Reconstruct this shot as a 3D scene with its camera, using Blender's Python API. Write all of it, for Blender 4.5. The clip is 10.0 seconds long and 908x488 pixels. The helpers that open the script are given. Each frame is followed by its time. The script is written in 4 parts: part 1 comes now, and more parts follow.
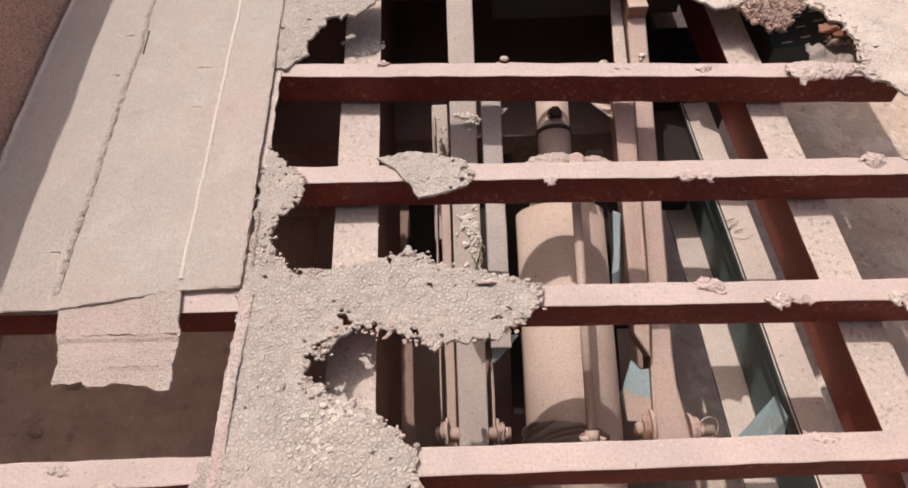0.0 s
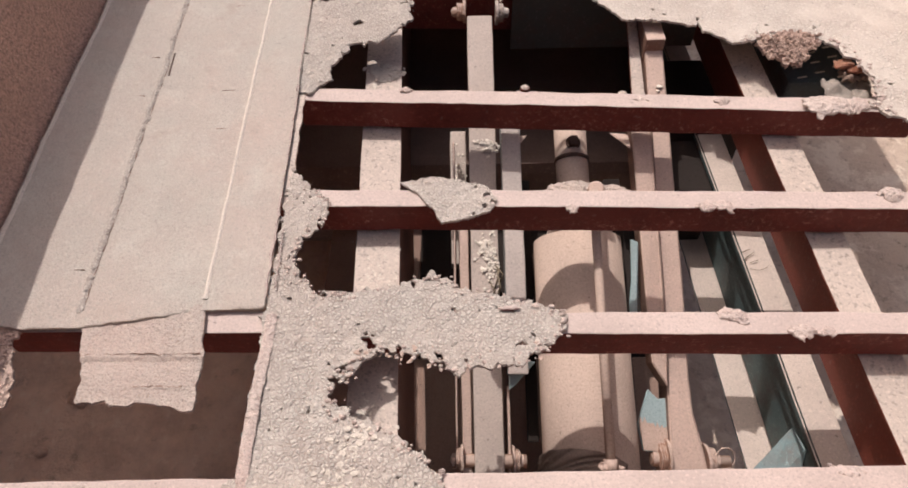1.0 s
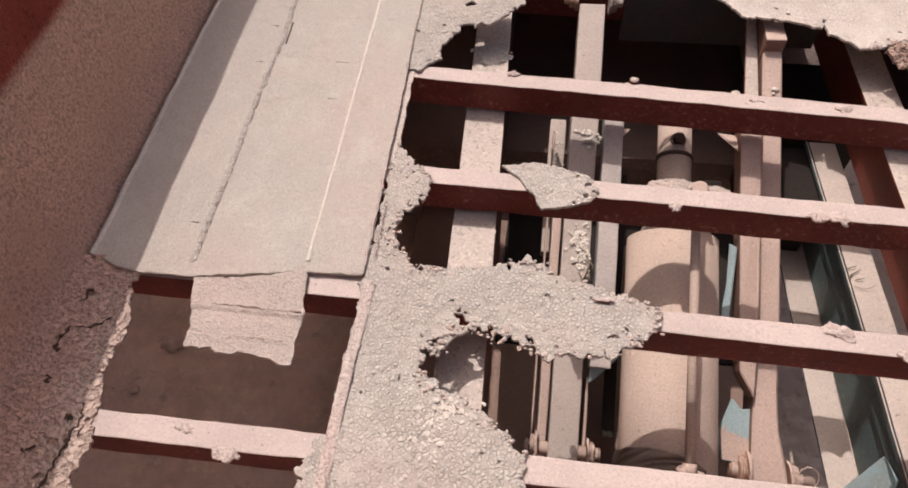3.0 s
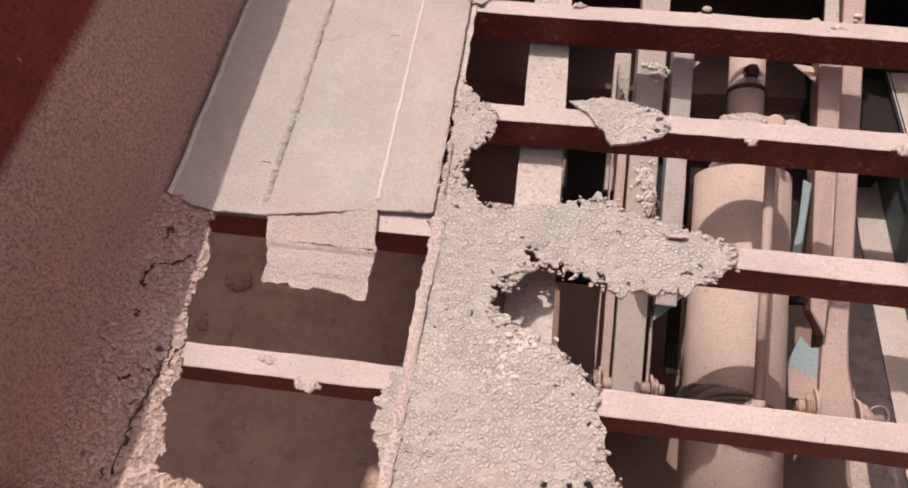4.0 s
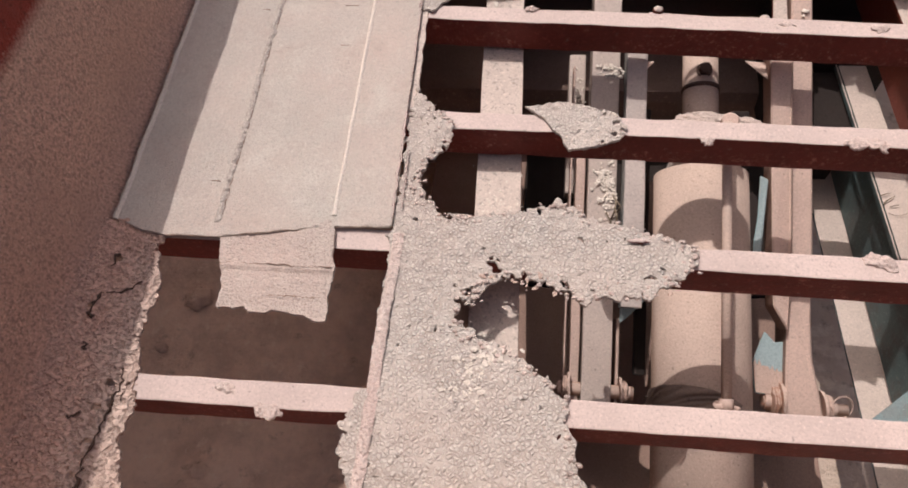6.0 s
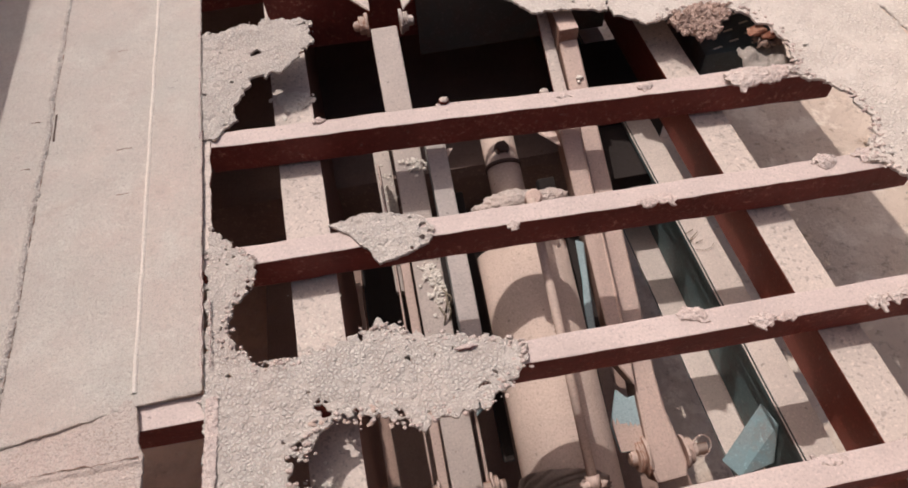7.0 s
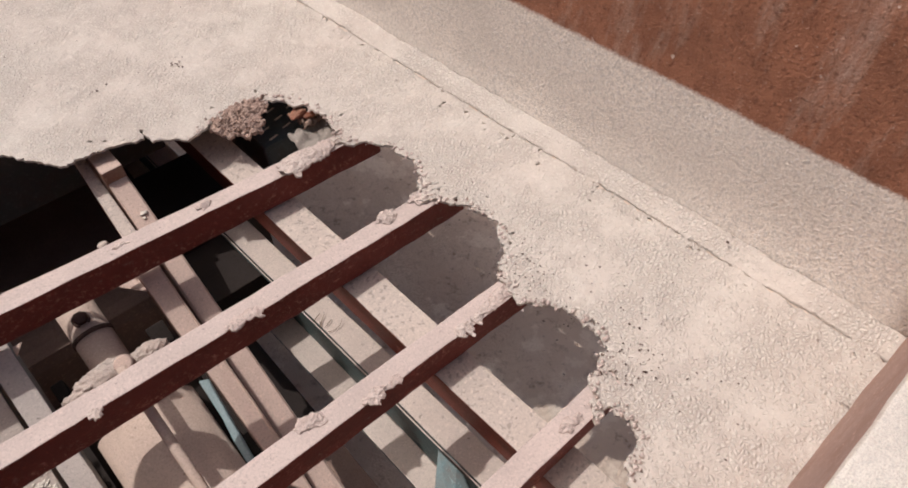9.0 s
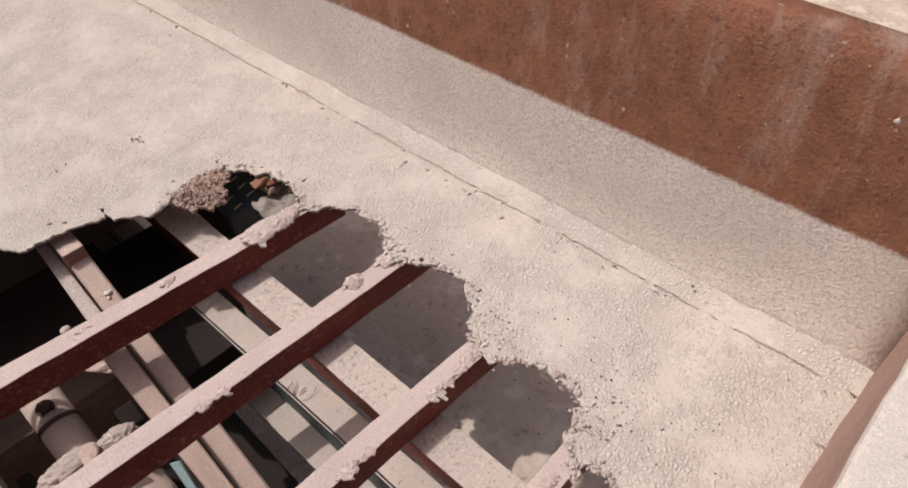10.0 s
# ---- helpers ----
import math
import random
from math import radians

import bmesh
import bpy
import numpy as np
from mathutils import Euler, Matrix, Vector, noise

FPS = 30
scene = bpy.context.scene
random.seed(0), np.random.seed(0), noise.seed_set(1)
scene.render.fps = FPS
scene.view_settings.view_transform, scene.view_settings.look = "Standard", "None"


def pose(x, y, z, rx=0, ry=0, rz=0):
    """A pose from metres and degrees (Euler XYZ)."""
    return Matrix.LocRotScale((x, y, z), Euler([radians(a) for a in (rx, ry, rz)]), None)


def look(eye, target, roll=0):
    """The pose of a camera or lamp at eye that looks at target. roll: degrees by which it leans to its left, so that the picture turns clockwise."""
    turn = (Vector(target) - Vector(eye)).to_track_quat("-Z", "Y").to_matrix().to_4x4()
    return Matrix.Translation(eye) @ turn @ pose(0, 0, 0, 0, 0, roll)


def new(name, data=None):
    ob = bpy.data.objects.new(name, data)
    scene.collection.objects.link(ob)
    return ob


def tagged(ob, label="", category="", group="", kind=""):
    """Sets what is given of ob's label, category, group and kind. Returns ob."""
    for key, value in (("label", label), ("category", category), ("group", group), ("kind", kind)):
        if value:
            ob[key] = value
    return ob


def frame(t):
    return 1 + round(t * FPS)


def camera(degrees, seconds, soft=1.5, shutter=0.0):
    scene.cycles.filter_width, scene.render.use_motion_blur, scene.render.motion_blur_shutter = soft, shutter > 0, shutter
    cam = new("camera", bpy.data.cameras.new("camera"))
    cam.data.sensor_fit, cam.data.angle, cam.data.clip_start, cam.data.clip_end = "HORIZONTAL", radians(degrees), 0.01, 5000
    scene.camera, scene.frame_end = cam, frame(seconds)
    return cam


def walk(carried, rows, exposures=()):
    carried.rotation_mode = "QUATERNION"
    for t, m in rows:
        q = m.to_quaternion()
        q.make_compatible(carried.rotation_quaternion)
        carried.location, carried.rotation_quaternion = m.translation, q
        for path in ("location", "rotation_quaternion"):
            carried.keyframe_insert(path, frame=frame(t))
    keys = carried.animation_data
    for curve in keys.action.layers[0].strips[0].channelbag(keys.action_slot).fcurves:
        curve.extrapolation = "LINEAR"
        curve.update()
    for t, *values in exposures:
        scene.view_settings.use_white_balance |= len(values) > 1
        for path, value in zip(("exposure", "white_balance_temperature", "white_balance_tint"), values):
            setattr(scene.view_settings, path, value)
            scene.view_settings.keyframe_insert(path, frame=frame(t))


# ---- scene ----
cam = camera(68.1, 10.0, 1.8)
PATH = [
    (0, (0.043, -0.067, 0.926), (-0.001, 1.062, -0.724), -3.8),
    (0.5, (0.02, -0.066, 0.931), (0.019, 1.133, -0.67), -1.9),
    (1, (-0.001, -0.07, 0.934), (-0.035, 1.119, -0.674), -2.2),
    (1.5, (-0.015, -0.073, 0.936), (-0.129, 1.082, -0.692), -2.9),
    (2, (-0.018, -0.071, 0.942), (-0.175, 1.087, -0.681), -4.2),
    (2.2, (-0.022, -0.065, 0.943), (-0.187, 1.096, -0.677), -4.3),
    (3.3, (-0.056, -0.09, 0.939), (-0.331, 1.035, -0.692), -6.1),
    (3.5, (-0.059, -0.09, 0.95), (-0.357, 0.947, -0.734), -8.3),
    (4, (-0.094, -0.101, 0.941), (-0.437, 0.882, -0.766), -11.4),
    (4.5, (-0.113, -0.111, 0.942), (-0.495, 0.836, -0.778), -12.8),
    (5, (-0.124, -0.112, 0.94), (-0.509, 0.811, -0.792), -13.0),
    (5.2, (-0.124, -0.114, 0.938), (-0.509, 0.821, -0.788), -12.7),
    (6.3, (-0.06, -0.032, 0.929), (-0.203, 1.005, -0.775), -7.5),
    (6.5, (-0.039, -0.002, 0.931), (-0.102, 1.071, -0.756), -6.2),
    (7, (0.007, 0.041, 0.93), (0.145, 1.17, -0.715), -4.3),
    (7.5, (0.055, 0.05, 0.927), (0.379, 1.157, -0.707), -2.5),
    (8, (0.154, 0.057, 0.938), (0.738, 1.089, -0.672), -0.3),
    (8.5, (0.228, 0.048, 0.946), (1.013, 0.998, -0.629), 1.3),
    (9, (0.28, 0.018, 0.948), (1.152, 0.94, -0.597), 1.5),
    (9.5, (0.336, 0.007, 0.962), (1.323, 0.878, -0.544), 1.6),
    (10, (0.324, 0.019, 0.975), (1.291, 0.967, -0.496), -0.6),
]
walk(cam, [(t, look(eye, target, roll)) for t, eye, target, roll in PATH], [(0, -0.49, 6280, 18), (5, -0.45, 6350, 20), (6.5, -0.56, 6200, 19), (8.5, -0.71, 6080, 15), (10, -0.78, 6060, 16)])

# ---- light ----
SUN = Vector((-0.30, 0.445, 1.0)).normalized()
world = bpy.data.worlds.new("sky")
scene.world = world
world.use_nodes = True
sky = world.node_tree.nodes.new("ShaderNodeTexSky")
sky.sky_type, sky.sun_disc = "NISHITA", False
sky.dust_density, sky.air_density, sky.ozone_density = 9.0, 0.75, 0.2
sky.sun_elevation = math.asin(SUN.z)
sky.sun_rotation = math.atan2(SUN.x, SUN.y)
world.node_tree.links.new(sky.outputs[0], world.node_tree.nodes["Background"].inputs[0])
world.node_tree.nodes["Background"].inputs[1].default_value = 0.122
sun = new("sun", bpy.data.lights.new("sun", "SUN"))
sun.data.energy, sun.data.angle, sun.data.color = 3.8, radians(0.53), (1.0, 0.93, 0.84)
sun.matrix_world = look(SUN * 20, (0, 0, 0))


# ---- materials ----
class Mat:
    """A node material that is put together line by line."""

    def __init__(self, name, rough=0.9, metal=0.0):
        self.m = bpy.data.materials.new(name)
        self.m.use_nodes = True
        self.t = self.m.node_tree
        self.b = self.t.nodes["Principled BSDF"]
        self.b.inputs["Roughness"].default_value = rough
        self.b.inputs["Metallic"].default_value = metal
        self.b.inputs["Specular IOR Level"].default_value = 0.25
        self.pos = self.t.nodes.new("ShaderNodeNewGeometry")

    def link(self, a, b):
        self.t.links.new(a, b)

    def noise(self, scale, detail=6.0, rough=0.6, stretch=None):
        n = self.t.nodes.new("ShaderNodeTexNoise")
        n.inputs["Scale"].default_value = scale
        n.inputs["Detail"].default_value = detail
        n.inputs["Roughness"].default_value = rough
        src = self.pos.outputs["Position"]
        if stretch:
            mp = self.t.nodes.new("ShaderNodeMapping")
            mp.inputs["Scale"].default_value = stretch
            self.link(src, mp.inputs["Vector"])
            src = mp.outputs[0]
        self.link(src, n.inputs["Vector"])
        return n.outputs["Fac"]

    def cells(self, scale, feature="F1", warp=0.0):
        v = self.t.nodes.new("ShaderNodeTexVoronoi")
        v.inputs["Scale"].default_value = scale
        v.feature = feature
        src = self.pos.outputs["Position"]
        if warp:
            n = self.t.nodes.new("ShaderNodeTexNoise")
            n.inputs["Scale"].default_value = scale * 0.7
            n.inputs["Detail"].default_value = 2.0
            self.link(src, n.inputs["Vector"])
            mul = self.t.nodes.new("ShaderNodeVectorMath")
            mul.operation = "MULTIPLY_ADD"
            self.link(n.outputs["Color"], mul.inputs[0])
            mul.inputs[1].default_value = (warp, warp, warp)
            self.link(src, mul.inputs[2])
            src = mul.outputs[0]
        self.link(src, v.inputs["Vector"])
        return v.outputs["Distance"]

    def ramp(self, fac, lo, hi, a=0.0, b=1.0):
        n = self.t.nodes.new("ShaderNodeMapRange")
        n.inputs["From Min"].default_value, n.inputs["From Max"].default_value = lo, hi
        n.inputs["To Min"].default_value, n.inputs["To Max"].default_value = a, b
        n.clamp = True
        self.link(fac, n.inputs["Value"])
        return n.outputs["Result"]

    def math(self, op, a, b):
        n = self.t.nodes.new("ShaderNodeMath")
        n.operation = op
        for i, v in enumerate((a, b)):
            if isinstance(v, (int, float)):
                n.inputs[i].default_value = v
            else:
                self.link(v, n.inputs[i])
        return n.outputs[0]

    def mix(self, fac, a, b):
        n = self.t.nodes.new("ShaderNodeMix")
        n.data_type = "RGBA"
        for sock, v in ((n.inputs["Factor"], fac), (n.inputs["A"], a), (n.inputs["B"], b)):
            if isinstance(v, tuple):
                sock.default_value = (*v, 1.0)
            elif isinstance(v, (int, float)):
                sock.default_value = v
            else:
                self.link(v, sock)
        return n.outputs["Result"]

    def axis(self, name, i):
        s = self.t.nodes.new("ShaderNodeSeparateXYZ")
        self.link(self.pos.outputs[name], s.inputs[0])
        return s.outputs[i]

    def up(self):
        return self.axis("Normal", 2)

    def colour(self, c):
        self.link(c, self.b.inputs["Base Color"])

    def bump(self, height, strength=0.5, distance=0.004):
        n = self.t.nodes.new("ShaderNodeBump")
        n.inputs["Strength"].default_value = strength
        n.inputs["Distance"].default_value = distance
        self.link(height, n.inputs["Height"])
        prev = self.b.inputs["Normal"].links
        if prev:
            self.link(prev[0].from_socket, n.inputs["Normal"])
        self.link(n.outputs[0], self.b.inputs["Normal"])


def crust_material(name, base, dark, pebble=120.0, depth=0.004, rust=0.5, pink=(0.60, 0.43, 0.36), smooth=0.3, net=0.0, foot_red=None):
    m = Mat(name, 0.95)
    c = m.mix(m.ramp(m.noise(4.0, 5), 0.36, 0.66), base, pink)
    c = m.mix(m.ramp(m.noise(11.0, 5, 0.6), 0.52, 0.72, 0.0, 0.8), c, tuple(min(1.0, v * 1.16) for v in base))
    fine = m.noise(pebble * 1.9, 5, 0.7)
    c = m.mix(m.ramp(fine, 0.48, 0.68, 0.0, 0.9), c, tuple(v * 0.70 for v in base))
    c = m.mix(m.ramp(m.noise(190.0, 3, 0.7), 0.56, 0.70, 0.0, 0.7), c, tuple(v * 0.68 for v in base))
    c = m.mix(m.ramp(m.noise(150.0, 3, 0.7), 0.30, 0.44, 0.6, 0.0), c, tuple(min(1.0, v * 1.22) for v in base))
    worms = m.noise(pebble * 1.25, 2, 0.5)
    rubbed = m.ramp(m.noise(8.0, 4, 0.6), 0.46, 0.64)
    pits = m.math("MAXIMUM", m.ramp(worms, 0.36, 0.56), m.math("MULTIPLY", rubbed, smooth))
    c = m.mix(m.ramp(pits, 0.0, 0.5, 0.5, 0.0), c, dark)
    if net:
        joints = m.ramp(m.cells(pebble * 0.95, "DISTANCE_TO_EDGE", 0.012), 0.02, 0.22)
        weight = m.math("MULTIPLY", m.ramp(m.noise(13.0, 3), 0.36, 0.56, 1.0, 0.25), net)
        c = m.mix(m.math("MULTIPLY", m.math("SUBTRACT", 1.0, joints), weight), c, dark)
        m.bump(joints, 0.5 * net, 0.0035)
    stain = m.math("MULTIPLY", m.ramp(m.noise(16.0, 7, 0.7), 0.58, 0.72), rust)
    c = m.mix(stain, c, dark)
    c = m.mix(m.ramp(m.noise(70.0, 3, 0.6), 0.70, 0.76, 0.0, 0.6), c, tuple(v * 0.5 for v in dark))
    if foot_red:
        # redder towards the foot of the wall, past an uneven line
        foot_line = m.math("ADD", m.axis("Position", 0), m.math("MULTIPLY", m.math("SUBTRACT", m.noise(20.0, 5, 0.7), 0.5), 0.09))
        red = m.mix(m.ramp(fine, 0.40, 0.62), foot_red, tuple(v * 0.6 for v in foot_red))
        c = m.mix(m.ramp(foot_line, -0.760, -0.700, 0.85, 0.0), c, red)
    m.colour(c)
    m.bump(pits, 0.7, depth)
    m.bump(fine, 0.45, 0.002)
    m.bump(m.noise(30.0, 4), 0.45, 0.006)
    return m.m


def pebble_material(name, base, groove, pink, cells, depth, grooves=0.5, worn=0.4):
    """Crusted dust in rounded crumbs with darker joints, rubbed smooth in places."""
    m = Mat(name, 0.95)
    c = m.mix(m.ramp(m.noise(4.5, 5), 0.38, 0.66), base, pink)
    c = m.mix(m.ramp(m.noise(13.0, 5, 0.6), 0.50, 0.72, 0.0, 0.8), c, tuple(min(1.0, v * 1.07) for v in base))
    big = m.ramp(m.cells(cells, "DISTANCE_TO_EDGE", 0.0045), 0.02, 0.30)
    small = m.ramp(m.cells(cells * 1.9, "DISTANCE_TO_EDGE", 0.003), 0.0, 0.36)
    rubbed = m.ramp(m.noise(9.0, 4, 0.6), 0.44, 0.66, 0.0, worn)
    crumbs = m.math("MAXIMUM", m.math("MULTIPLY", big, m.math("ADD", m.math("MULTIPLY", small, 0.45), 0.55)), rubbed)
    uneven = m.ramp(m.noise(26.0, 3), 0.34, 0.62, 0.55, 1.0)
    c = m.mix(m.math("MULTIPLY", m.math("MULTIPLY", m.ramp(crumbs, 0.05, 0.75, 1.0, 0.0), uneven), grooves), c, groove)
    c = m.mix(m.ramp(m.noise(cells * 0.8, 2, 0.5), 0.56, 0.72, 0.0, 0.45), c, tuple(min(1.0, v * 1.13) for v in base))
    c = m.mix(m.ramp(m.noise(240.0, 4, 0.7), 0.52, 0.72, 0.0, 0.55), c, tuple(v * 0.72 for v in base))
    c = m.mix(m.ramp(m.noise(75.0, 3, 0.6), 0.70, 0.76, 0.0, 0.7), c, tuple(v * 0.5 for v in groove))
    c = m.mix(m.ramp(m.noise(18.0, 7, 0.7), 0.60, 0.74, 0.0, 0.30), c, groove)
    m.colour(c)
    m.bump(crumbs, 0.85, depth)
    m.bump(m.noise(300.0, 4, 0.7), 0.35, 0.0012)
    m.bump(m.noise(32.0, 4), 0.4, 0.005)
    return m.m


def dusty_metal(name, paint, dust, edge=0.35, wear=(0.16, 0.05, 0.03), rough=0.6, streak=0.25, patina=0.0, specks=0.0):
    """Painted steel with dust that has settled on the faces that look up."""
    m = Mat(name, rough)
    n1, n2 = m.noise(14.0, 6, 0.65), m.noise(160.0, 4, 0.7)
    c = m.mix(m.ramp(n1, 0.45, 0.72, 0.0, 0.8), paint, wear)
    c = m.mix(m.ramp(m.noise(130.0, 4, 0.7), 0.56, 0.72, 0.0, 0.6), c, tuple(min(1.0, v * 2.2) for v in paint))
    c = m.mix(m.ramp(m.noise(55.0, 6, 0.75), 0.60, 0.72, 0.0, streak), c, tuple(v * 0.75 for v in dust))
    if patina:
        flecks = m.math("MULTIPLY", m.ramp(m.noise(110.0, 5, 0.75), 0.54, 0.64), m.ramp(m.noise(9.0, 4, 0.6, (0.6, 1, 1.6)), 0.46, 0.62, 0.0, patina))
        c = m.mix(flecks, c, (0.44, 0.20, 0.14))
    d = m.mix(m.ramp(m.noise(7.0, 5), 0.38, 0.66), dust, tuple(v * 0.84 for v in dust))
    d = m.mix(m.ramp(n2, 0.55, 0.78, 0.0, 0.6), d, tuple(v * 0.62 for v in dust))
    d = m.mix(m.ramp(m.noise(42.0, 5, 0.7), 0.64, 0.72, 0.0, 0.8), d, tuple(0.45 * v + 0.3 * w for v, w in zip(dust, wear)))
    d = m.mix(m.ramp(m.noise(95.0, 2, 0.5), 0.70, 0.76, 0.0, 0.75), d, tuple(v * 0.38 for v in dust))
    d = m.mix(m.ramp(m.noise(260.0, 3, 0.7), 0.50, 0.66, 0.0, 0.75), d, tuple(v * 0.70 for v in dust))
    d = m.mix(m.ramp(m.noise(210.0, 3, 0.7), 0.28, 0.44, 0.7, 0.0), d, tuple(min(1.0, v * 1.25) for v in dust))
    if specks:
        d = m.mix(m.ramp(m.noise(120.0, 2, 0.5), 0.58, 0.66, 0.0, specks), d, tuple(0.45 * v for v in dust))
        d = m.mix(m.ramp(m.noise(100.0, 2, 0.5), 0.30, 0.40, specks, 0.0), d, tuple(min(1.0, 1.2 * v) for v in dust))
    cover = m.math("ADD", m.up(), m.math("MULTIPLY", m.math("SUBTRACT", n1, 0.5), 0.5))
    c = m.mix(m.ramp(cover, edge, edge + 0.25), c, d)
    m.colour(c)
    m.bump(n2, 0.35, 0.0015)
    m.bump(m.noise(35.0, 5), 0.35, 0.003)
    return m.m


DUST = (0.62, 0.51, 0.45)
M_CRUST = pebble_material("crusted_floor_plate", (0.635, 0.60, 0.53), (0.33, 0.27, 0.225), (0.64, 0.565, 0.49), 145.0, 0.0030, 0.72, 0.22)
M_CRUST_R = pebble_material("dust_covered_floor_plate", (0.67, 0.625, 0.545), (0.41, 0.33, 0.275), (0.67, 0.60, 0.52), 125.0, 0.0030, 0.58, 0.55)
M_SHEET = crust_material("smooth_dusty_sheet", (0.60, 0.57, 0.495), (0.42, 0.34, 0.28), 330.0, 0.0014, 0.42, (0.66, 0.555, 0.475), net=0.16)
M_RIDGE = crust_material("pale_ridge", (0.80, 0.74, 0.64), (0.6, 0.5, 0.42), 330.0, 0.0008, 0.1, (0.80, 0.72, 0.62))
M_TONGUE = crust_material("gritty_sheet_end", (0.58, 0.52, 0.45), (0.36, 0.27, 0.21), 230.0, 0.0018, 0.25, (0.60, 0.48, 0.41))
M_BEVEL = crust_material("pinkish_torn_bevel", (0.64, 0.50, 0.41), (0.18, 0.11, 0.08), 110.0, 0.011, 0.45, (0.60, 0.45, 0.37), foot_red=(0.72, 0.46, 0.355))
M_CLOD = crust_material("dust_clods", (0.66, 0.57, 0.50), (0.38, 0.27, 0.22), 150.0, 0.003, 0.15, (0.62, 0.48, 0.42))
M_CURL = crust_material("brown_granular_rust", (0.34, 0.23, 0.17), (0.07, 0.04, 0.03), 130.0, 0.008, 0.4, (0.36, 0.24, 0.18))
M_LIP = crust_material("pinkish_granular_rust", (0.52, 0.38, 0.30), (0.11, 0.06, 0.045), 150.0, 0.008, 0.25, (0.52, 0.37, 0.30))
M_BEAM = dusty_metal("rusty_red_steel", (0.150, 0.031, 0.023), DUST, 0.4, (0.085, 0.018, 0.013), patina=0.7)
M_RAIL = dusty_metal("dusty_red_rail", (0.175, 0.044, 0.028), (0.62, 0.53, 0.45), 0.4, specks=0.6)
M_TEAL = dusty_metal("teal_chassis_paint", (0.095, 0.135, 0.13), (0.63, 0.54, 0.46), 0.45, (0.09, 0.07, 0.06))
M_BLUE = dusty_metal("pale_blue_paint", (0.28, 0.42, 0.43), (0.36, 0.47, 0.47), 0.5, (0.36, 0.22, 0.15), 0.7, 0.6)
M_ARM = dusty_metal("dusty_hoist_steel", (0.26, 0.17, 0.13), (0.62, 0.475, 0.39), 0.3, (0.24, 0.11, 0.07))
M_CYL = dusty_metal("dusty_cylinder_paint", (0.40, 0.285, 0.22), (0.57, 0.45, 0.365), 0.1, (0.30, 0.20, 0.15), 0.75)
M_DARK = dusty_metal("black_grease", (0.085, 0.056, 0.045), (0.12, 0.083, 0.067), 0.6, (0.10, 0.06, 0.047), 0.7, 0.05)
M_PALE = dusty_metal("pale_grey_paint", (0.26, 0.21, 0.175), (0.57, 0.49, 0.42), 0.3, (0.30, 0.20, 0.15))
M_DARK.node_tree.nodes["Principled BSDF"].inputs["Specular IOR Level"].default_value = 0.0
# near-black that gives the unlit space under the far floor its shade
M_FAR_SHADE = dusty_metal("far_shade_black", (0.19, 0.132, 0.11), (0.20, 0.14, 0.115), 0.6, (0.15, 0.105, 0.088), 0.9, 0.0)
M_FAR_SHADE.node_tree.nodes["Principled BSDF"].inputs["Specular IOR Level"].default_value = 0.0
# near-black for pieces that stand in for shade in the gaps
M_GAP_SHADE = dusty_metal("gap_shade_black", (0.030, 0.023, 0.020), (0.034, 0.026, 0.022), 0.5, (0.026, 0.020, 0.017), 0.9, 0.0)
M_RUST = dusty_metal("orange_rust", (0.40, 0.25, 0.18), (0.56, 0.43, 0.35), 0.5, (0.34, 0.17, 0.10), 0.9, 0.6)


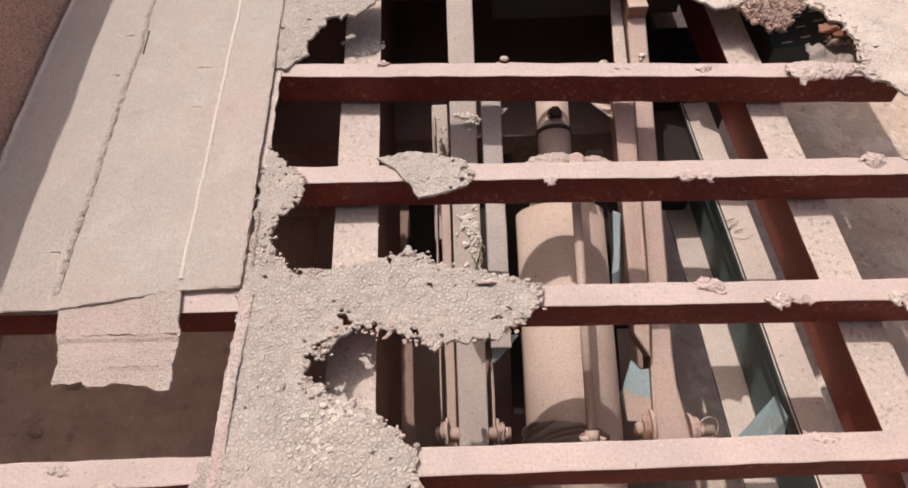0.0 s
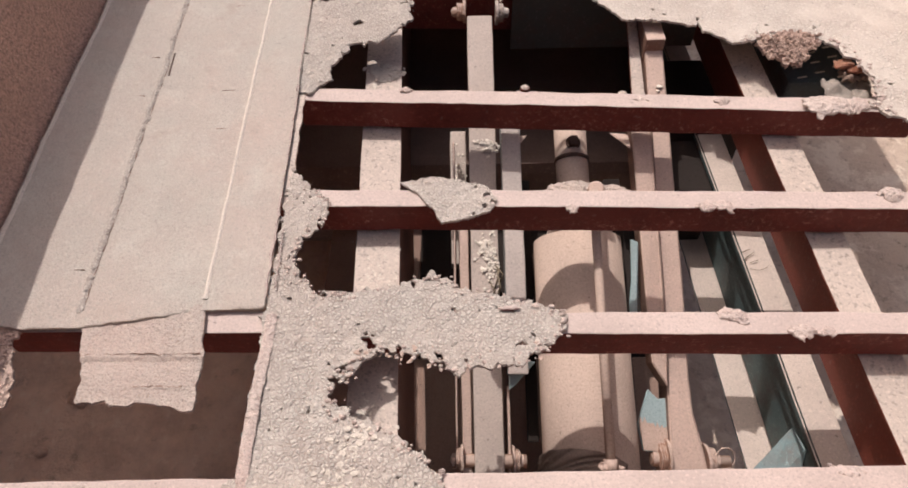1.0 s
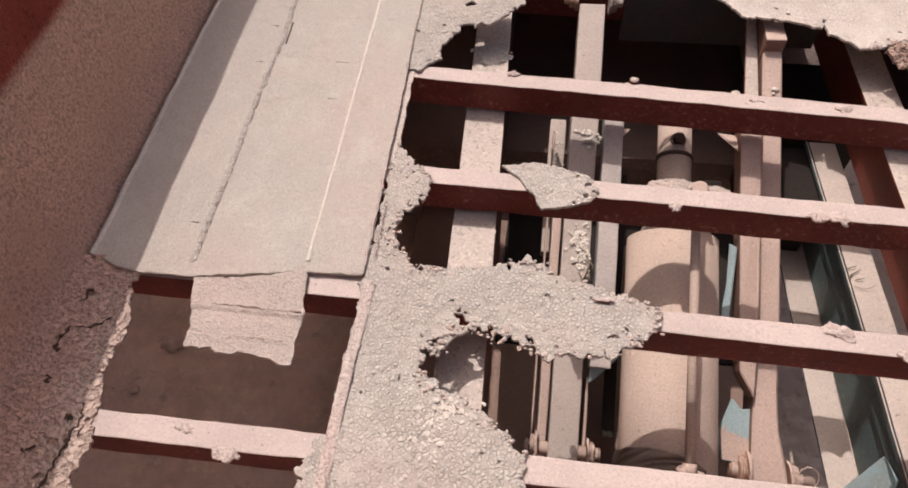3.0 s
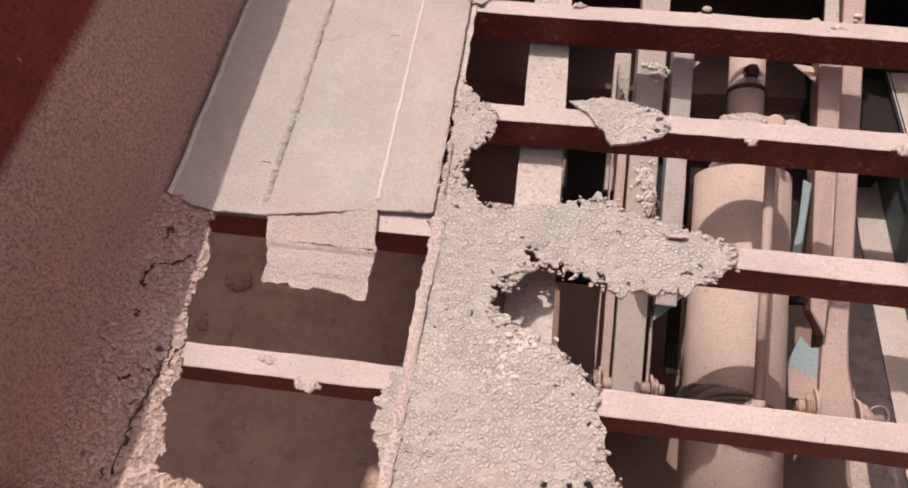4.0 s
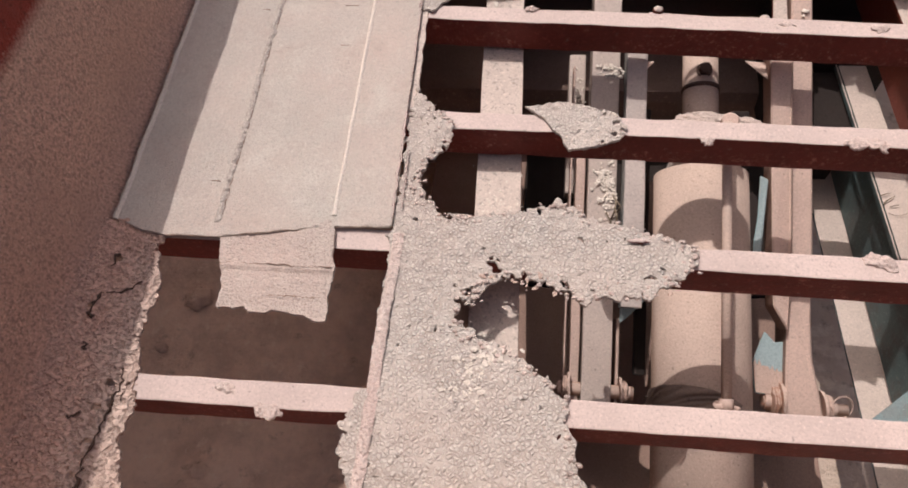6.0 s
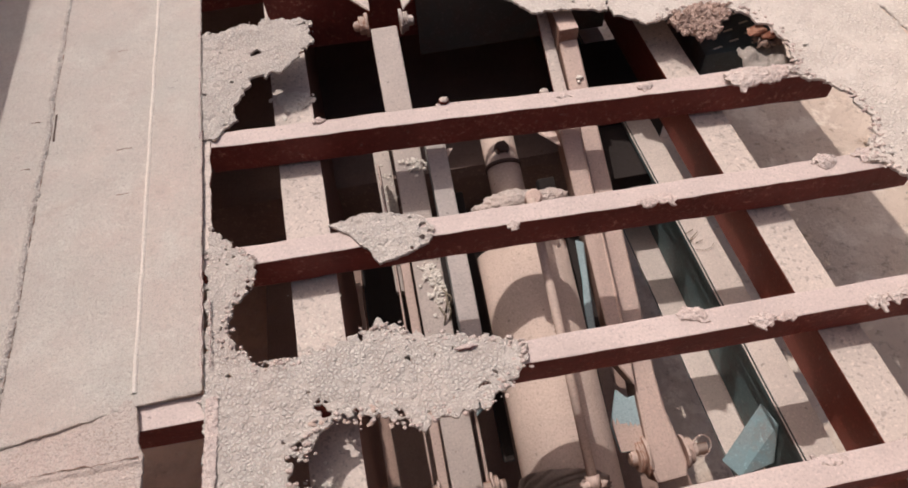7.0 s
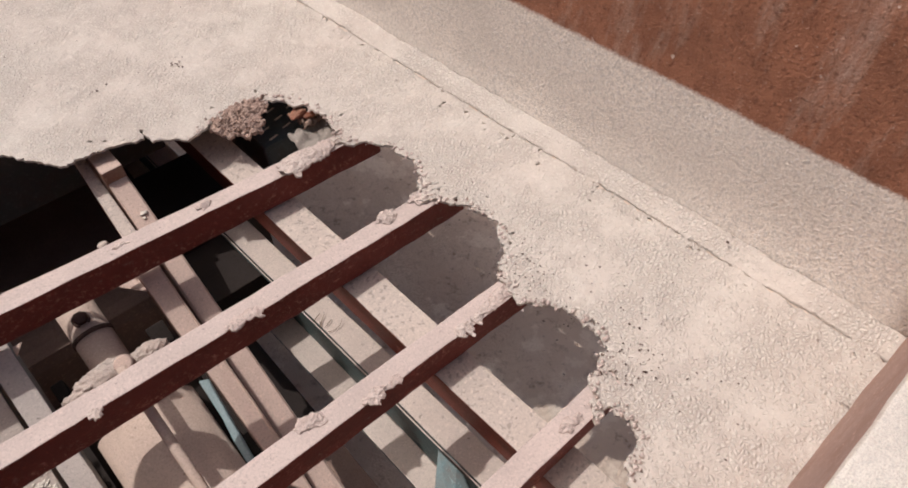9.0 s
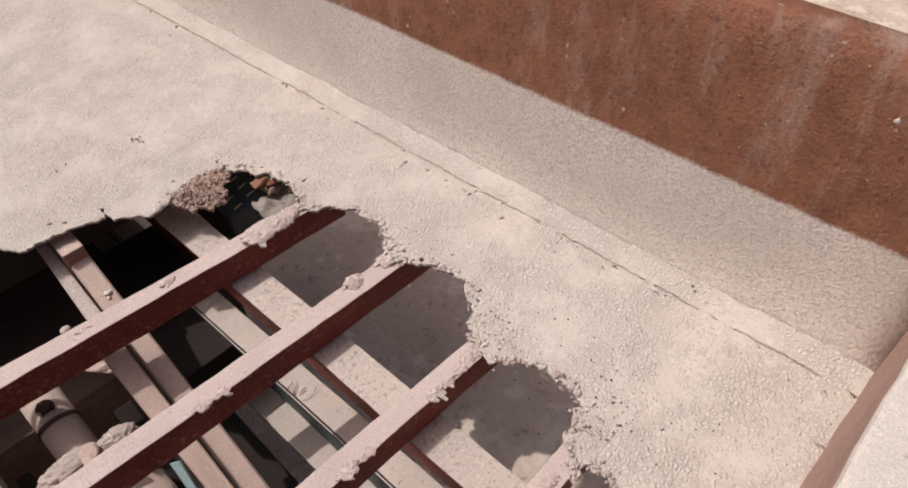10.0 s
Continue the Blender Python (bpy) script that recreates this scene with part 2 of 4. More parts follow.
def wall_material(name, line, paint, low, runs, relief, grain=0.6, blur=0.010):
    """Red paint above, caked dust below an uneven line."""
    m = Mat(name, 0.85)
    n = m.noise(22.0, 6, 0.65)
    fine = m.noise(210.0, 4, 0.7)
    mid = m.noise(170.0, 3, 0.7)
    red = m.mix(m.ramp(n, 0.4, 0.7), paint, tuple(v * 0.68 for v in paint))
    red = m.mix(m.ramp(m.noise(9.0, 6, 0.7, (1, 1, 0.22)), 0.52, 0.75, 0.0, runs), red, low)
    red = m.mix(m.ramp(fine, 0.62, 0.76, 0.0, 0.4), red, low)
    red = m.mix(m.ramp(m.noise(110.0, 3, 0.6), 0.55, 0.70, 0.0, 0.7), red, tuple(v * 0.4 for v in paint))
    red = m.mix(m.ramp(m.noise(60.0, 2, 0.5), 0.72, 0.75, 0.0, 0.8), red, tuple(0.5 * (v + w) for v, w in zip(paint, low)))
    cake = m.mix(m.ramp(fine, 0.48, 0.7), low, tuple(v * 0.66 for v in low))
    cake = m.mix(m.ramp(mid, 0.48, 0.62, 0.0, grain), cake, tuple(v * 0.42 for v in low))
    cake = m.mix(m.ramp(m.noise(200.0, 3, 0.7), 0.32, 0.44, grain, 0.0), cake, tuple(min(1.0, v * 1.55) for v in low))
    cake = m.mix(m.ramp(m.noise(5.0, 5), 0.4, 0.7, 0.0, 0.6), cake, tuple(v * 0.72 for v in low))
    cake = m.mix(m.ramp(m.noise(17.0, 6, 0.75), 0.60, 0.74, 0.0, 0.5), cake, tuple(v * 0.6 for v in low))
    h = m.math("ADD", m.axis("Position", 2), m.math("MULTIPLY", m.math("SUBTRACT", n, 0.5), 0.006 + blur))
    h = m.math("ADD", h, m.math("MULTIPLY", m.math("SUBTRACT", fine, 0.5), 3.0 * blur))
    m.colour(m.mix(m.ramp(h, line - blur, line + blur), cake, red))
    m.bump(mid, 0.9 * relief, 0.006)
    m.bump(fine, 0.8 * relief, 0.004)
    m.bump(m.noise(55.0, 4, 0.6), 0.35 * relief, 0.005)
    return m.m


M_WALL_R = wall_material("red_wall_caked_below_right", 0.235, (0.34, 0.150, 0.085), (0.86, 0.775, 0.67), 0.35, 0.8, 0.48, 0.004)
M_WALL_L = wall_material("red_wall_caked_below_left", 0.298, (0.31, 0.060, 0.040), (0.74, 0.480, 0.370), 0.06, 1.0, 0.85)


def ground_material():
    m = Mat("packed_earth", 1.0)
    c = m.mix(m.ramp(m.noise(3.0, 6), 0.35, 0.7), (0.75, 0.615, 0.485), (0.63, 0.49, 0.375))
    c = m.mix(m.ramp(m.noise(26.0, 6, 0.7), 0.56, 0.72), c, (0.38, 0.27, 0.19))
    c = m.mix(m.ramp(m.noise(8.0, 7, 0.7), 0.53, 0.60, 0.0, 0.85), c, (0.86, 0.74, 0.60))
    c = m.mix(m.ramp(m.noise(45.0, 5, 0.7), 0.66, 0.72, 0.0, 0.8), c, (0.26, 0.19, 0.14))
    # a redder brown to the left of an uneven line
    edge = m.math("ADD", m.axis("Position", 0), m.math("MULTIPLY", m.math("SUBTRACT", m.noise(2.5, 5), 0.5), 1.2))
    left_brown = m.mix(m.ramp(m.noise(9.0, 6, 0.7), 0.40, 0.68), (0.84, 0.60, 0.45), (0.60, 0.405, 0.30))
    left_brown = m.mix(m.ramp(m.noise(24.0, 6, 0.7), 0.56, 0.70, 0.0, 0.9), left_brown, (0.88, 0.70, 0.55))
    left_brown = m.mix(m.ramp(m.noise(13.0, 7, 0.75), 0.58, 0.68, 0.0, 0.6), left_brown, (0.36, 0.23, 0.165))
    c = m.mix(m.ramp(edge, -0.1, 0.5, 0.85, 0.0), c, left_brown)
    m.colour(c)
    m.bump(m.noise(20.0, 7, 0.7), 0.8, 0.02)
    m.bump(m.noise(70.0, 5, 0.7), 0.6, 0.008)
    return m.m


M_GROUND = ground_material()


# ---- mesh helpers ----
def mesh_of(name, bm, material):
    bmesh.ops.recalc_face_normals(bm, faces=bm.faces)
    me = bpy.data.meshes.new(name)
    bm.to_mesh(me)
    bm.free()
    me.materials.append(material)
    return me


def thing(name, bm, material, label, category, group="", kind=""):
    return tagged(new(name, mesh_of(name, bm, material)), label, category, group, kind)


def part(name, bm, material, parent, label=""):
    ob = new(name, mesh_of(name, bm, material))
    ob.parent = parent
    return tagged(ob, label)


def holder(name, place, label, category, group="", kind=""):
    ob = new(name)
    ob.location = place
    ob.empty_display_size = 0.05
    return tagged(ob, label, category, group, kind)


def fbm(x, y, z=0.0, octaves=4):
    return noise.fractal((x, y, z), 0.9, 2.1, octaves, noise_basis="PERLIN_ORIGINAL")


def box(x0, x1, y0, y1, z0, z1, bevel=0.004, cuts=0, wobble=0.0, seed=0.0):
    """A box with rounded edges; cuts along its longest side let the edges wander."""
    bm = bmesh.new()
    bmesh.ops.create_cube(bm, size=1.0)
    bm.transform(Matrix.Translation(((x0 + x1) / 2, (y0 + y1) / 2, (z0 + z1) / 2)) @ Matrix.Diagonal((x1 - x0, y1 - y0, z1 - z0, 1)))
    if bevel:
        bmesh.ops.bevel(bm, geom=bm.edges[:], offset=bevel, segments=2, affect="EDGES", profile=0.6)
    if cuts:
        size = (x1 - x0, y1 - y0, z1 - z0)
        a = size.index(max(size))
        n = Vector((0, 0, 0))
        n[a] = 1
        lo = (x0, y0, z0)[a]
        for i in range(1, cuts):
            p = Vector((0, 0, 0))
            p[a] = lo + size[a] * i / cuts
            bmesh.ops.bisect_plane(bm, geom=bm.verts[:] + bm.edges[:] + bm.faces[:], plane_co=p, plane_no=n)
    if wobble:
        for v in bm.verts:
            v.co += noise.noise_vector(v.co * 28.0 + Vector((seed, seed, seed))) * wobble
            v.co += noise.noise_vector(v.co * 3.0 + Vector((seed, 0, seed))) * wobble
    return bm


def tube(points, radius, sides=16, caps=True, radii=None):
    """A round bar through the points."""
    bm = bmesh.new()
    pts = [Vector(p) for p in points]
    rings = []
    for i, p in enumerate(pts):
        d = (pts[min(i + 1, len(pts) - 1)] - pts[max(i - 1, 0)]).normalized()
        u = d.cross(Vector((0, 0, 1)))
        if u.length < 0.05:
            u = d.cross(Vector((1, 0, 0)))
        u.normalize()
        w = d.cross(u)
        r = radii[i] if radii else radius
        rings.append([bm.verts.new(p + (u * math.cos(a) + w * math.sin(a)) * r) for a in (2 * math.pi * k / sides for k in range(sides))])
    for a, b in zip(rings, rings[1:]):
        for k in range(sides):
            bm.faces.new((a[k], a[(k + 1) % sides], b[(k + 1) % sides], b[k])).smooth = True
    if caps:
        bm.faces.new(rings[0][::-1])
        bm.faces.new(rings[-1])
    return bm


def slab(corners, thick, bevel=0.002):
    """A flat plate from its corners in space."""
    bm = bmesh.new()
    vs = [bm.verts.new(c) for c in corners]
    f = bm.faces.new(vs)
    f.normal_update()
    n = f.normal.copy()
    geo = bmesh.ops.extrude_face_region(bm, geom=[f])
    bmesh.ops.translate(bm, vec=-n * thick, verts=[g for g in geo["geom"] if isinstance(g, bmesh.types.BMVert)])
    if bevel:
        bmesh.ops.bevel(bm, geom=bm.edges[:], offset=bevel, segments=1, affect="EDGES")
    return bm


def join(*parts):
    out = bmesh.new()
    for bm in parts:
        me = bpy.data.meshes.new("tmp")
        bm.to_mesh(me)
        out.from_mesh(me)
        bm.free()
        bpy.data.meshes.remove(me)
    return out


def ragged_plate(name, outline, level, thick, material, step=0.006, rough=0.010, grain=0.0015, seed=0.0, holes=(), rot=0.0, straight=()):
    """A rusted-through plate: the outline is eaten away unevenly, with a thickness and a lumpy top.
    straight: (axis, value, side) cuts that stay clean; rot: how readily pinholes open near the torn edge."""
    poly = np.array(outline)
    x0, y0 = poly.min(0) - 0.03
    x1, y1 = poly.max(0) + 0.03
    nx, ny = int((x1 - x0) / step) + 1, int((y1 - y0) / step) + 1
    gx, gy = np.meshgrid(x0 + step * np.arange(nx), y0 + step * np.arange(ny), indexing="ij")
    p = np.stack((gx, gy), -1)
    dist = np.full(gx.shape, 9.0)
    inside = np.zeros(gx.shape, bool)
    for a, b in zip(poly, np.roll(poly, -1, 0)):
        ab = b - a
        k = np.clip(((p - a) @ ab) / (ab @ ab), 0, 1)
        dist = np.minimum(dist, np.hypot(*(np.moveaxis(p - a - k[..., None] * ab, -1, 0))))
        cross = (a[1] > gy) != (b[1] > gy)
        with np.errstate(divide="ignore", invalid="ignore"):
            inside ^= cross & (gx < (b[0] - a[0]) * (gy - a[1]) / (b[1] - a[1]) + a[0])
    f = np.where(inside, dist, -dist)
    for i in range(nx):
        for j in range(ny):
            d = f[i, j]
            if abs(d) > 0.06:
                continue
            x, y = gx[i, j], gy[i, j]
            e = fbm(x * 45 + seed, y * 45, seed, 4) * rough + noise.noise((x * 150, y * 150, seed)) * rough * 0.45
            if rot and 0.004 < d < 0.05:
                h = noise.noise((x * 75 + seed, y * 75, 4.0)) + 0.35 * noise.noise((x * 20, y * 20, seed))
                if h > 0.62 - rot:
                    d = min(d, (0.62 - rot - h) * 0.02)
            f[i, j] = d + e
    for hx, hy, hr in holes:
        r = np.hypot(gx - hx, (gy - hy) * 1.3)
        for i, j in np.argwhere(r < 2.2 * hr):
            r[i, j] += hr * 0.9 * noise.noise((gx[i, j] * 0.9 / hr, gy[i, j] * 0.9 / hr, seed + 7 + hx * 50))
        f = np.minimum(f, r - hr)
    for ax, value, side in straight:
        f = np.minimum(f, ((gx, gy)[ax] - value) * side)
    index, verts, faces = {}, [], []

    def vert(key, x, y):
        if key not in index:
            index[key] = len(verts)
            verts.append((x, y))
        return index[key]

    def corner(i, j):
        return vert((i, j), gx[i, j], gy[i, j])

    def between(a, b):
        if a > b:
            a, b = b, a
        k = f[a] / (f[a] - f[b])
        k = min(max(k, 0.02), 0.98)
        return vert((a, b), gx[a] + k * (gx[b] - gx[a]), gy[a] + k * (gy[b] - gy[a]))

    keep = f > 0
    for i in range(nx - 1):
        for j in range(ny - 1):
            quad = ((i, j), (i + 1, j), (i + 1, j + 1), (i, j + 1))
            n = sum(keep[q] for q in quad)
            if n == 4:
                faces.append([corner(*q) for q in quad])
            elif n:
                ring = []
                for a, b in zip(quad, quad[1:] + quad[:1]):
                    if keep[a]:
                        ring.append(corner(*a))
                    if keep[a] != keep[b]:
                        ring.append(between(a, b))
                if len(ring) > 2 and not (n == 2 and keep[quad[0]] == keep[quad[2]]):
                    faces.append(ring)
                elif len(ring) == 6:
                    faces.append(ring)
    top = []
    for x, y in verts:
        z = level(x, y)
        z += grain * (noise.noise((x * 130, y * 130, seed)) + 0.8 * noise.noise((x * 60, y * 60, seed + 2)))
        z += 0.004 * fbm(x * 7, y * 7, seed + 3, 3)
        top.append((x, y, z))
    n = len(top)
    low = [(x, y, z - thick) for x, y, z in top]
    edges = {}
    for face in faces:
        for a, b in zip(face, face[1:] + face[:1]):
            edges[(a, b)] = 1
    sides = [(b, a, a + n, b + n) for a, b in edges if (b, a) not in edges]
    me = bpy.data.meshes.new(name)
    me.from_pydata(top + low, [], faces + [tuple(v + n for v in reversed(q)) for q in faces] + sides)
    me.materials.append(material)
    me.polygons.foreach_set("use_smooth", [k < len(faces) for k in range(len(me.polygons))])
    me.update()
    return new(name, me)


def swept(profile, y0, y1, steps, skew, thick, wave=0.0, seed=0.0):
    """A sheet of that (x, z) profile run along y. skew: metres that x shifts for a metre of y."""
    bm = bmesh.new()
    front, back = [], []
    pr = [Vector((x, 0, z)) for x, z in profile]
    nor = []
    for i in range(len(pr)):
        d = (pr[min(i + 1, len(pr) - 1)] - pr[max(i - 1, 0)]).normalized()
        nor.append(Vector((d.z, 0, -d.x)))
    for k in range(steps + 1):
        y = y0 + (y1 - y0) * k / steps
        f, b = [], []
        for q, n in zip(pr, nor):
            w = wave * noise.noise((q.x * 6, y * 5, q.z * 6 + seed)) if wave else 0.0
            c = q + Vector((skew * y, y, 0)) - n * w
            f.append(bm.verts.new(c))
            b.append(bm.verts.new(c + n * thick))
        front.append(f)
        back.append(b)
    for k in range(steps):
        for i in range(len(pr) - 1):
            bm.faces.new((front[k][i], front[k][i + 1], front[k + 1][i + 1], front[k + 1][i])).smooth = True
            bm.faces.new((back[k][i], back[k + 1][i], back[k + 1][i + 1], back[k][i + 1])).smooth = True
        for i in (0, len(pr) - 1):
            bm.faces.new((front[k][i], front[k + 1][i], back[k + 1][i], back[k][i]))
    for k in (0, steps):
        for i in range(len(pr) - 1):
            bm.faces.new((front[k][i], back[k][i], back[k][i + 1], front[k][i + 1]))
    return bm


# ---- ground ----
bm = bmesh.new()
bmesh.ops.create_grid(bm, x_segments=160, y_segments=160, size=4.0)
for v in bm.verts:
    v.co.z = -0.95 + 0.012 * fbm(v.co.x * 3, v.co.y * 3, 1.0, 4)
ring = [e for e in bm.edges if e.is_boundary]
geo = bmesh.ops.extrude_edge_only(bm, edges=ring)
for v in [g for g in geo["geom"] if isinstance(g, bmesh.types.BMVert)]:
    v.co.x, v.co.y, v.co.z = v.co.x * 60, v.co.y * 60, -0.97
thing("ground", bm, M_GROUND, "bare packed brown earth under the truck", "ground", kind="structure")

# ---- side walls, near wall, far wall ----
SKEW_R, SKEW_L = -0.076, -0.03
right = [(1.204, 0.018), (1.209, 0.030), (1.214, 0.045), (1.220, 0.062)] + [(1.220 + 0.06 * k / 8, 0.062 + 0.44 * k / 8) for k in range(1, 9)]
right += [(1.298, 0.505), (1.332, 0.505), (1.338, 0.495), (1.338, 0.44)]
thing("wall_right", swept(right, -0.06, 3.0, 60, SKEW_R, 0.004, 0.004, 1.0), M_WALL_R, "red side wall of the truck body, caked with pale dust below", "wall", kind="structure")
left = [(-0.785, 0.024), (-0.798, 0.040), (-0.808, 0.065)] + [(-0.808 - 0.038 * k / 8, 0.065 + 0.480 * k / 8) for k in range(1, 9)] + [(-0.871, 0.550), (-0.931, 0.550), (-0.936, 0.485)]
thing("wall_left", swept(left[::-1], -0.06, 3.0, 60, SKEW_L, 0.004, 0.004, 2.0), M_WALL_L, "dark red side wall of the truck body, brown dust below", "wall", kind="structure")
near = holder("wall_near", (0.2, -0.06, 0.0), "low end wall of the truck body with a pale dusty top", "wall", kind="structure")
M_PINK = dusty_metal("pink_dusted_red_paint", (0.40, 0.27, 0.22), (0.56, 0.44, 0.38), 0.6, (0.34, 0.20, 0.15), 0.85, 0.3)
for name, y0, y1, z0, z1, material in (("panel", -0.16, 0.0, -0.08, 0.30, M_PINK), ("cap", -0.20, 0.002, 0.30, 0.32, M_RIDGE)):
    part(name, box(-1.2, 1.2, y0, y1, z0, z1, 0.006, 60, 0.003, 3.0), material, near)
# unseen wall, its stepped top set to keep sun off the left earth
M_SUN_BLOCK = crust_material("sun_block_tan", (0.66, 0.50, 0.36), (0.45, 0.32, 0.22), 60.0, 0.003, 0.2, (0.60, 0.44, 0.32))
thing("wall_sun_block", join(box(-1.75, -1.45, -0.7, 1.718, -0.95, 1.93, 0.01), box(-1.75, -1.447, 1.72, 2.9, -0.95, 2.38, 0.01)), M_SUN_BLOCK, "unseen wall added to shade the earth beside the truck", "wall", kind="structure")
thing("wall_far", box(-1.0, 1.2, 3.0, 3.05, -0.1, 0.5, 0.006), M_RAIL, "dusty red far end wall of the truck body", "wall", kind="structure")

# ---- floor plates ----
floor = holder("floor", (0.3, 0.7, 0.0), "rusted-through steel floor of a truck body", "floor", kind="structure")


def plate(*args, label="", **kw):
    ob = ragged_plate(*args, **kw)
    ob.parent = floor
    ob.matrix_parent_inverse = Matrix.Translation(floor.location).inverted()
    return tagged(ob, label)


def flat(x, y):
    return 0.004


STRIP = [(-0.327, 0.811), (-0.324, 0.335), (-0.319, 0.244), (-0.347, 0.182), (-0.352, 0.131), (-0.321, 0.075), (-0.310, -0.062), (0.067, -0.061), (0.017, 0.072),
         (-0.015, 0.112), (-0.028, 0.143), (-0.033, 0.214), (-0.057, 0.249), (-0.115, 0.285), (-0.169, 0.308), (-0.212, 0.341), (-0.184, 0.372), (-0.151, 0.404),
         (-0.088, 0.409), (-0.014, 0.370), (0.014, 0.391), (0.055, 0.380), (0.117, 0.409), (0.152, 0.442), (0.159, 0.481), (0.079, 0.502), (0.013, 0.519),
         (-0.056, 0.555), (-0.114, 0.534), (-0.180, 0.521), (-0.241, 0.520), (-0.263, 0.538), (-0.294, 0.586), (-0.284, 0.629), (-0.247, 0.665), (-0.248, 0.710),
         (-0.267, 0.741), (-0.305, 0.771)]
LACE = [(-0.150, 0.422, 0.0065), (-0.125, 0.415, 0.0045), (-0.105, 0.418, 0.0055), (-0.193, 0.384, 0.0075), (-0.186, 0.392, 0.005), (-0.049, 0.409, 0.006), (-0.042, 0.401, 0.0055), (-0.161, 0.444, 0.004), (-0.149, 0.441, 0.0035), (-0.173, 0.460, 0.004), (-0.038, 0.390, 0.005), (-0.080, 0.413, 0.004), (-0.102, 0.083, 0.005), (-0.069, 0.087, 0.0055), (-0.043, 0.091, 0.0065), (-0.023, 0.078, 0.007), (-0.084, 0.065, 0.004)]
plate("floor_plate", STRIP, lambda x, y: 0.006, 0.005, M_CRUST, step=0.004, rough=0.012, grain=0.003, seed=2.0, rot=0.12, holes=LACE, label="crusted strip of rusted floor plate")

FAR_LEFT = [(-0.359, 1.003), (-0.320, 1.013), (-0.282, 1.048), (-0.279, 1.109), (-0.248, 1.164), (-0.179, 1.188), (-0.114, 1.265), (-0.118, 1.335), (-0.213, 1.358), (-0.360, 1.335)]
plate("floor_plate", FAR_LEFT, lambda x, y: 0.006, 0.005, M_CRUST, step=0.004, rough=0.012, grain=0.003, seed=5.0, rot=0.1, holes=[(-0.24, 1.25, 0.012)], label="ragged remnant of rusted floor plate")

PATCH = [(-0.121, 0.760), (-0.058, 0.770), (-0.009, 0.763), (0.035, 0.749), (0.059, 0.719), (0.043, 0.686), (0.003, 0.672), (-0.042, 0.661), (-0.065, 0.702), (-0.091, 0.736)]
scrap = ragged_plate("floor_scrap", PATCH, lambda x, y: 0.006 + 0.05 * max(0.0, 0.69 - y), 0.005, M_CRUST, step=0.003, rough=0.0032, grain=0.003, seed=8.0, holes=[(0.038, 0.726, 0.006), (0.033, 0.701, 0.005), (0.049, 0.711, 0.005), (0.014, 0.683, 0.004), (0.020, 0.746, 0.004)])
tagged(scrap, "loose crusted scrap of floor plate lying on a cross beam", "scrap")

RIGHT = [(-0.369, 3.003), (-0.366, 1.616), (-0.204, 1.595), (-0.173, 1.475), (0.240, 1.455), (0.271, 1.375), (0.363, 1.237), (0.443, 1.240), (0.514, 1.209), (0.590, 1.144), (0.636, 1.159), (0.696, 1.169),
         (0.741, 1.166), (0.771, 1.160), (0.807, 1.126), (0.838, 1.058), (0.835, 0.974), (0.809, 0.943), (0.880, 0.878), (0.897, 0.793), (0.861, 0.732), (0.842, 0.702), (0.893, 0.636), (0.906, 0.571),
         (0.874, 0.510), (0.819, 0.476), (0.809, 0.409), (0.855, 0.353), (0.861, 0.303), (0.851, 0.257), (0.811, 0.243), (0.781, 0.228), (0.736, 0.186), (0.772, 0.182), (0.780, 0.150),
         (0.758, 0.120), (0.723, 0.117), (0.708, 0.098), (0.696, 0.033), (0.687, -0.078), (1.167, -0.078), (0.934, 3.0)]


def right_level(x, y):
    return 0.006 + 0.02 * max(0.0, x - 0.95)


plate("floor_plate", RIGHT, right_level, 0.005, M_CRUST_R, step=0.005, rough=0.011, grain=0.0015, seed=11.0, rot=0.14, label="pale dust-covered floor plate with a torn edge")
BEVEL_R = [(1.167, -0.074), (1.213, -0.074), (1.212 - 0.076 * 3.06, 3.0), (1.166 - 0.076 * 3.06, 3.0)]
plate("floor_bevel", BEVEL_R, lambda x, y: 0.012 + 0.40 * max(0.0, x + 0.076 * y - 1.161) + 0.003 * noise.noise((y * 9, 0, 0)), 0.004, M_CRUST_R, step=0.0065, rough=0.003, grain=0.0012, seed=12.0, label="pale bevel plate at the foot of the side wall")

CURL = [(0.638, 1.148), (0.661, 1.114), (0.695, 1.092), (0.727, 1.098), (0.752, 1.124), (0.774, 1.162), (0.716, 1.182), (0.656, 1.170)]
plate("floor_curl", CURL, lambda x, y: 0.011 - 0.030 * max(0.0, (1.164 - y) / 0.08) ** 1.4, 0.006, M_LIP, step=0.003, rough=0.010, grain=0.008, seed=13.0, label="brown granular lip curling down from the floor")

# the smooth sheet along the left wall, its end tongue and the torn bevel below it
def sheet_level(x, y):
    s = x + 0.03 * (y - 0.49)
    z = 0.010
    if s < -0.56:
        z += 0.022 * ((-0.56 - s) / 0.24) ** 1.5
    return z


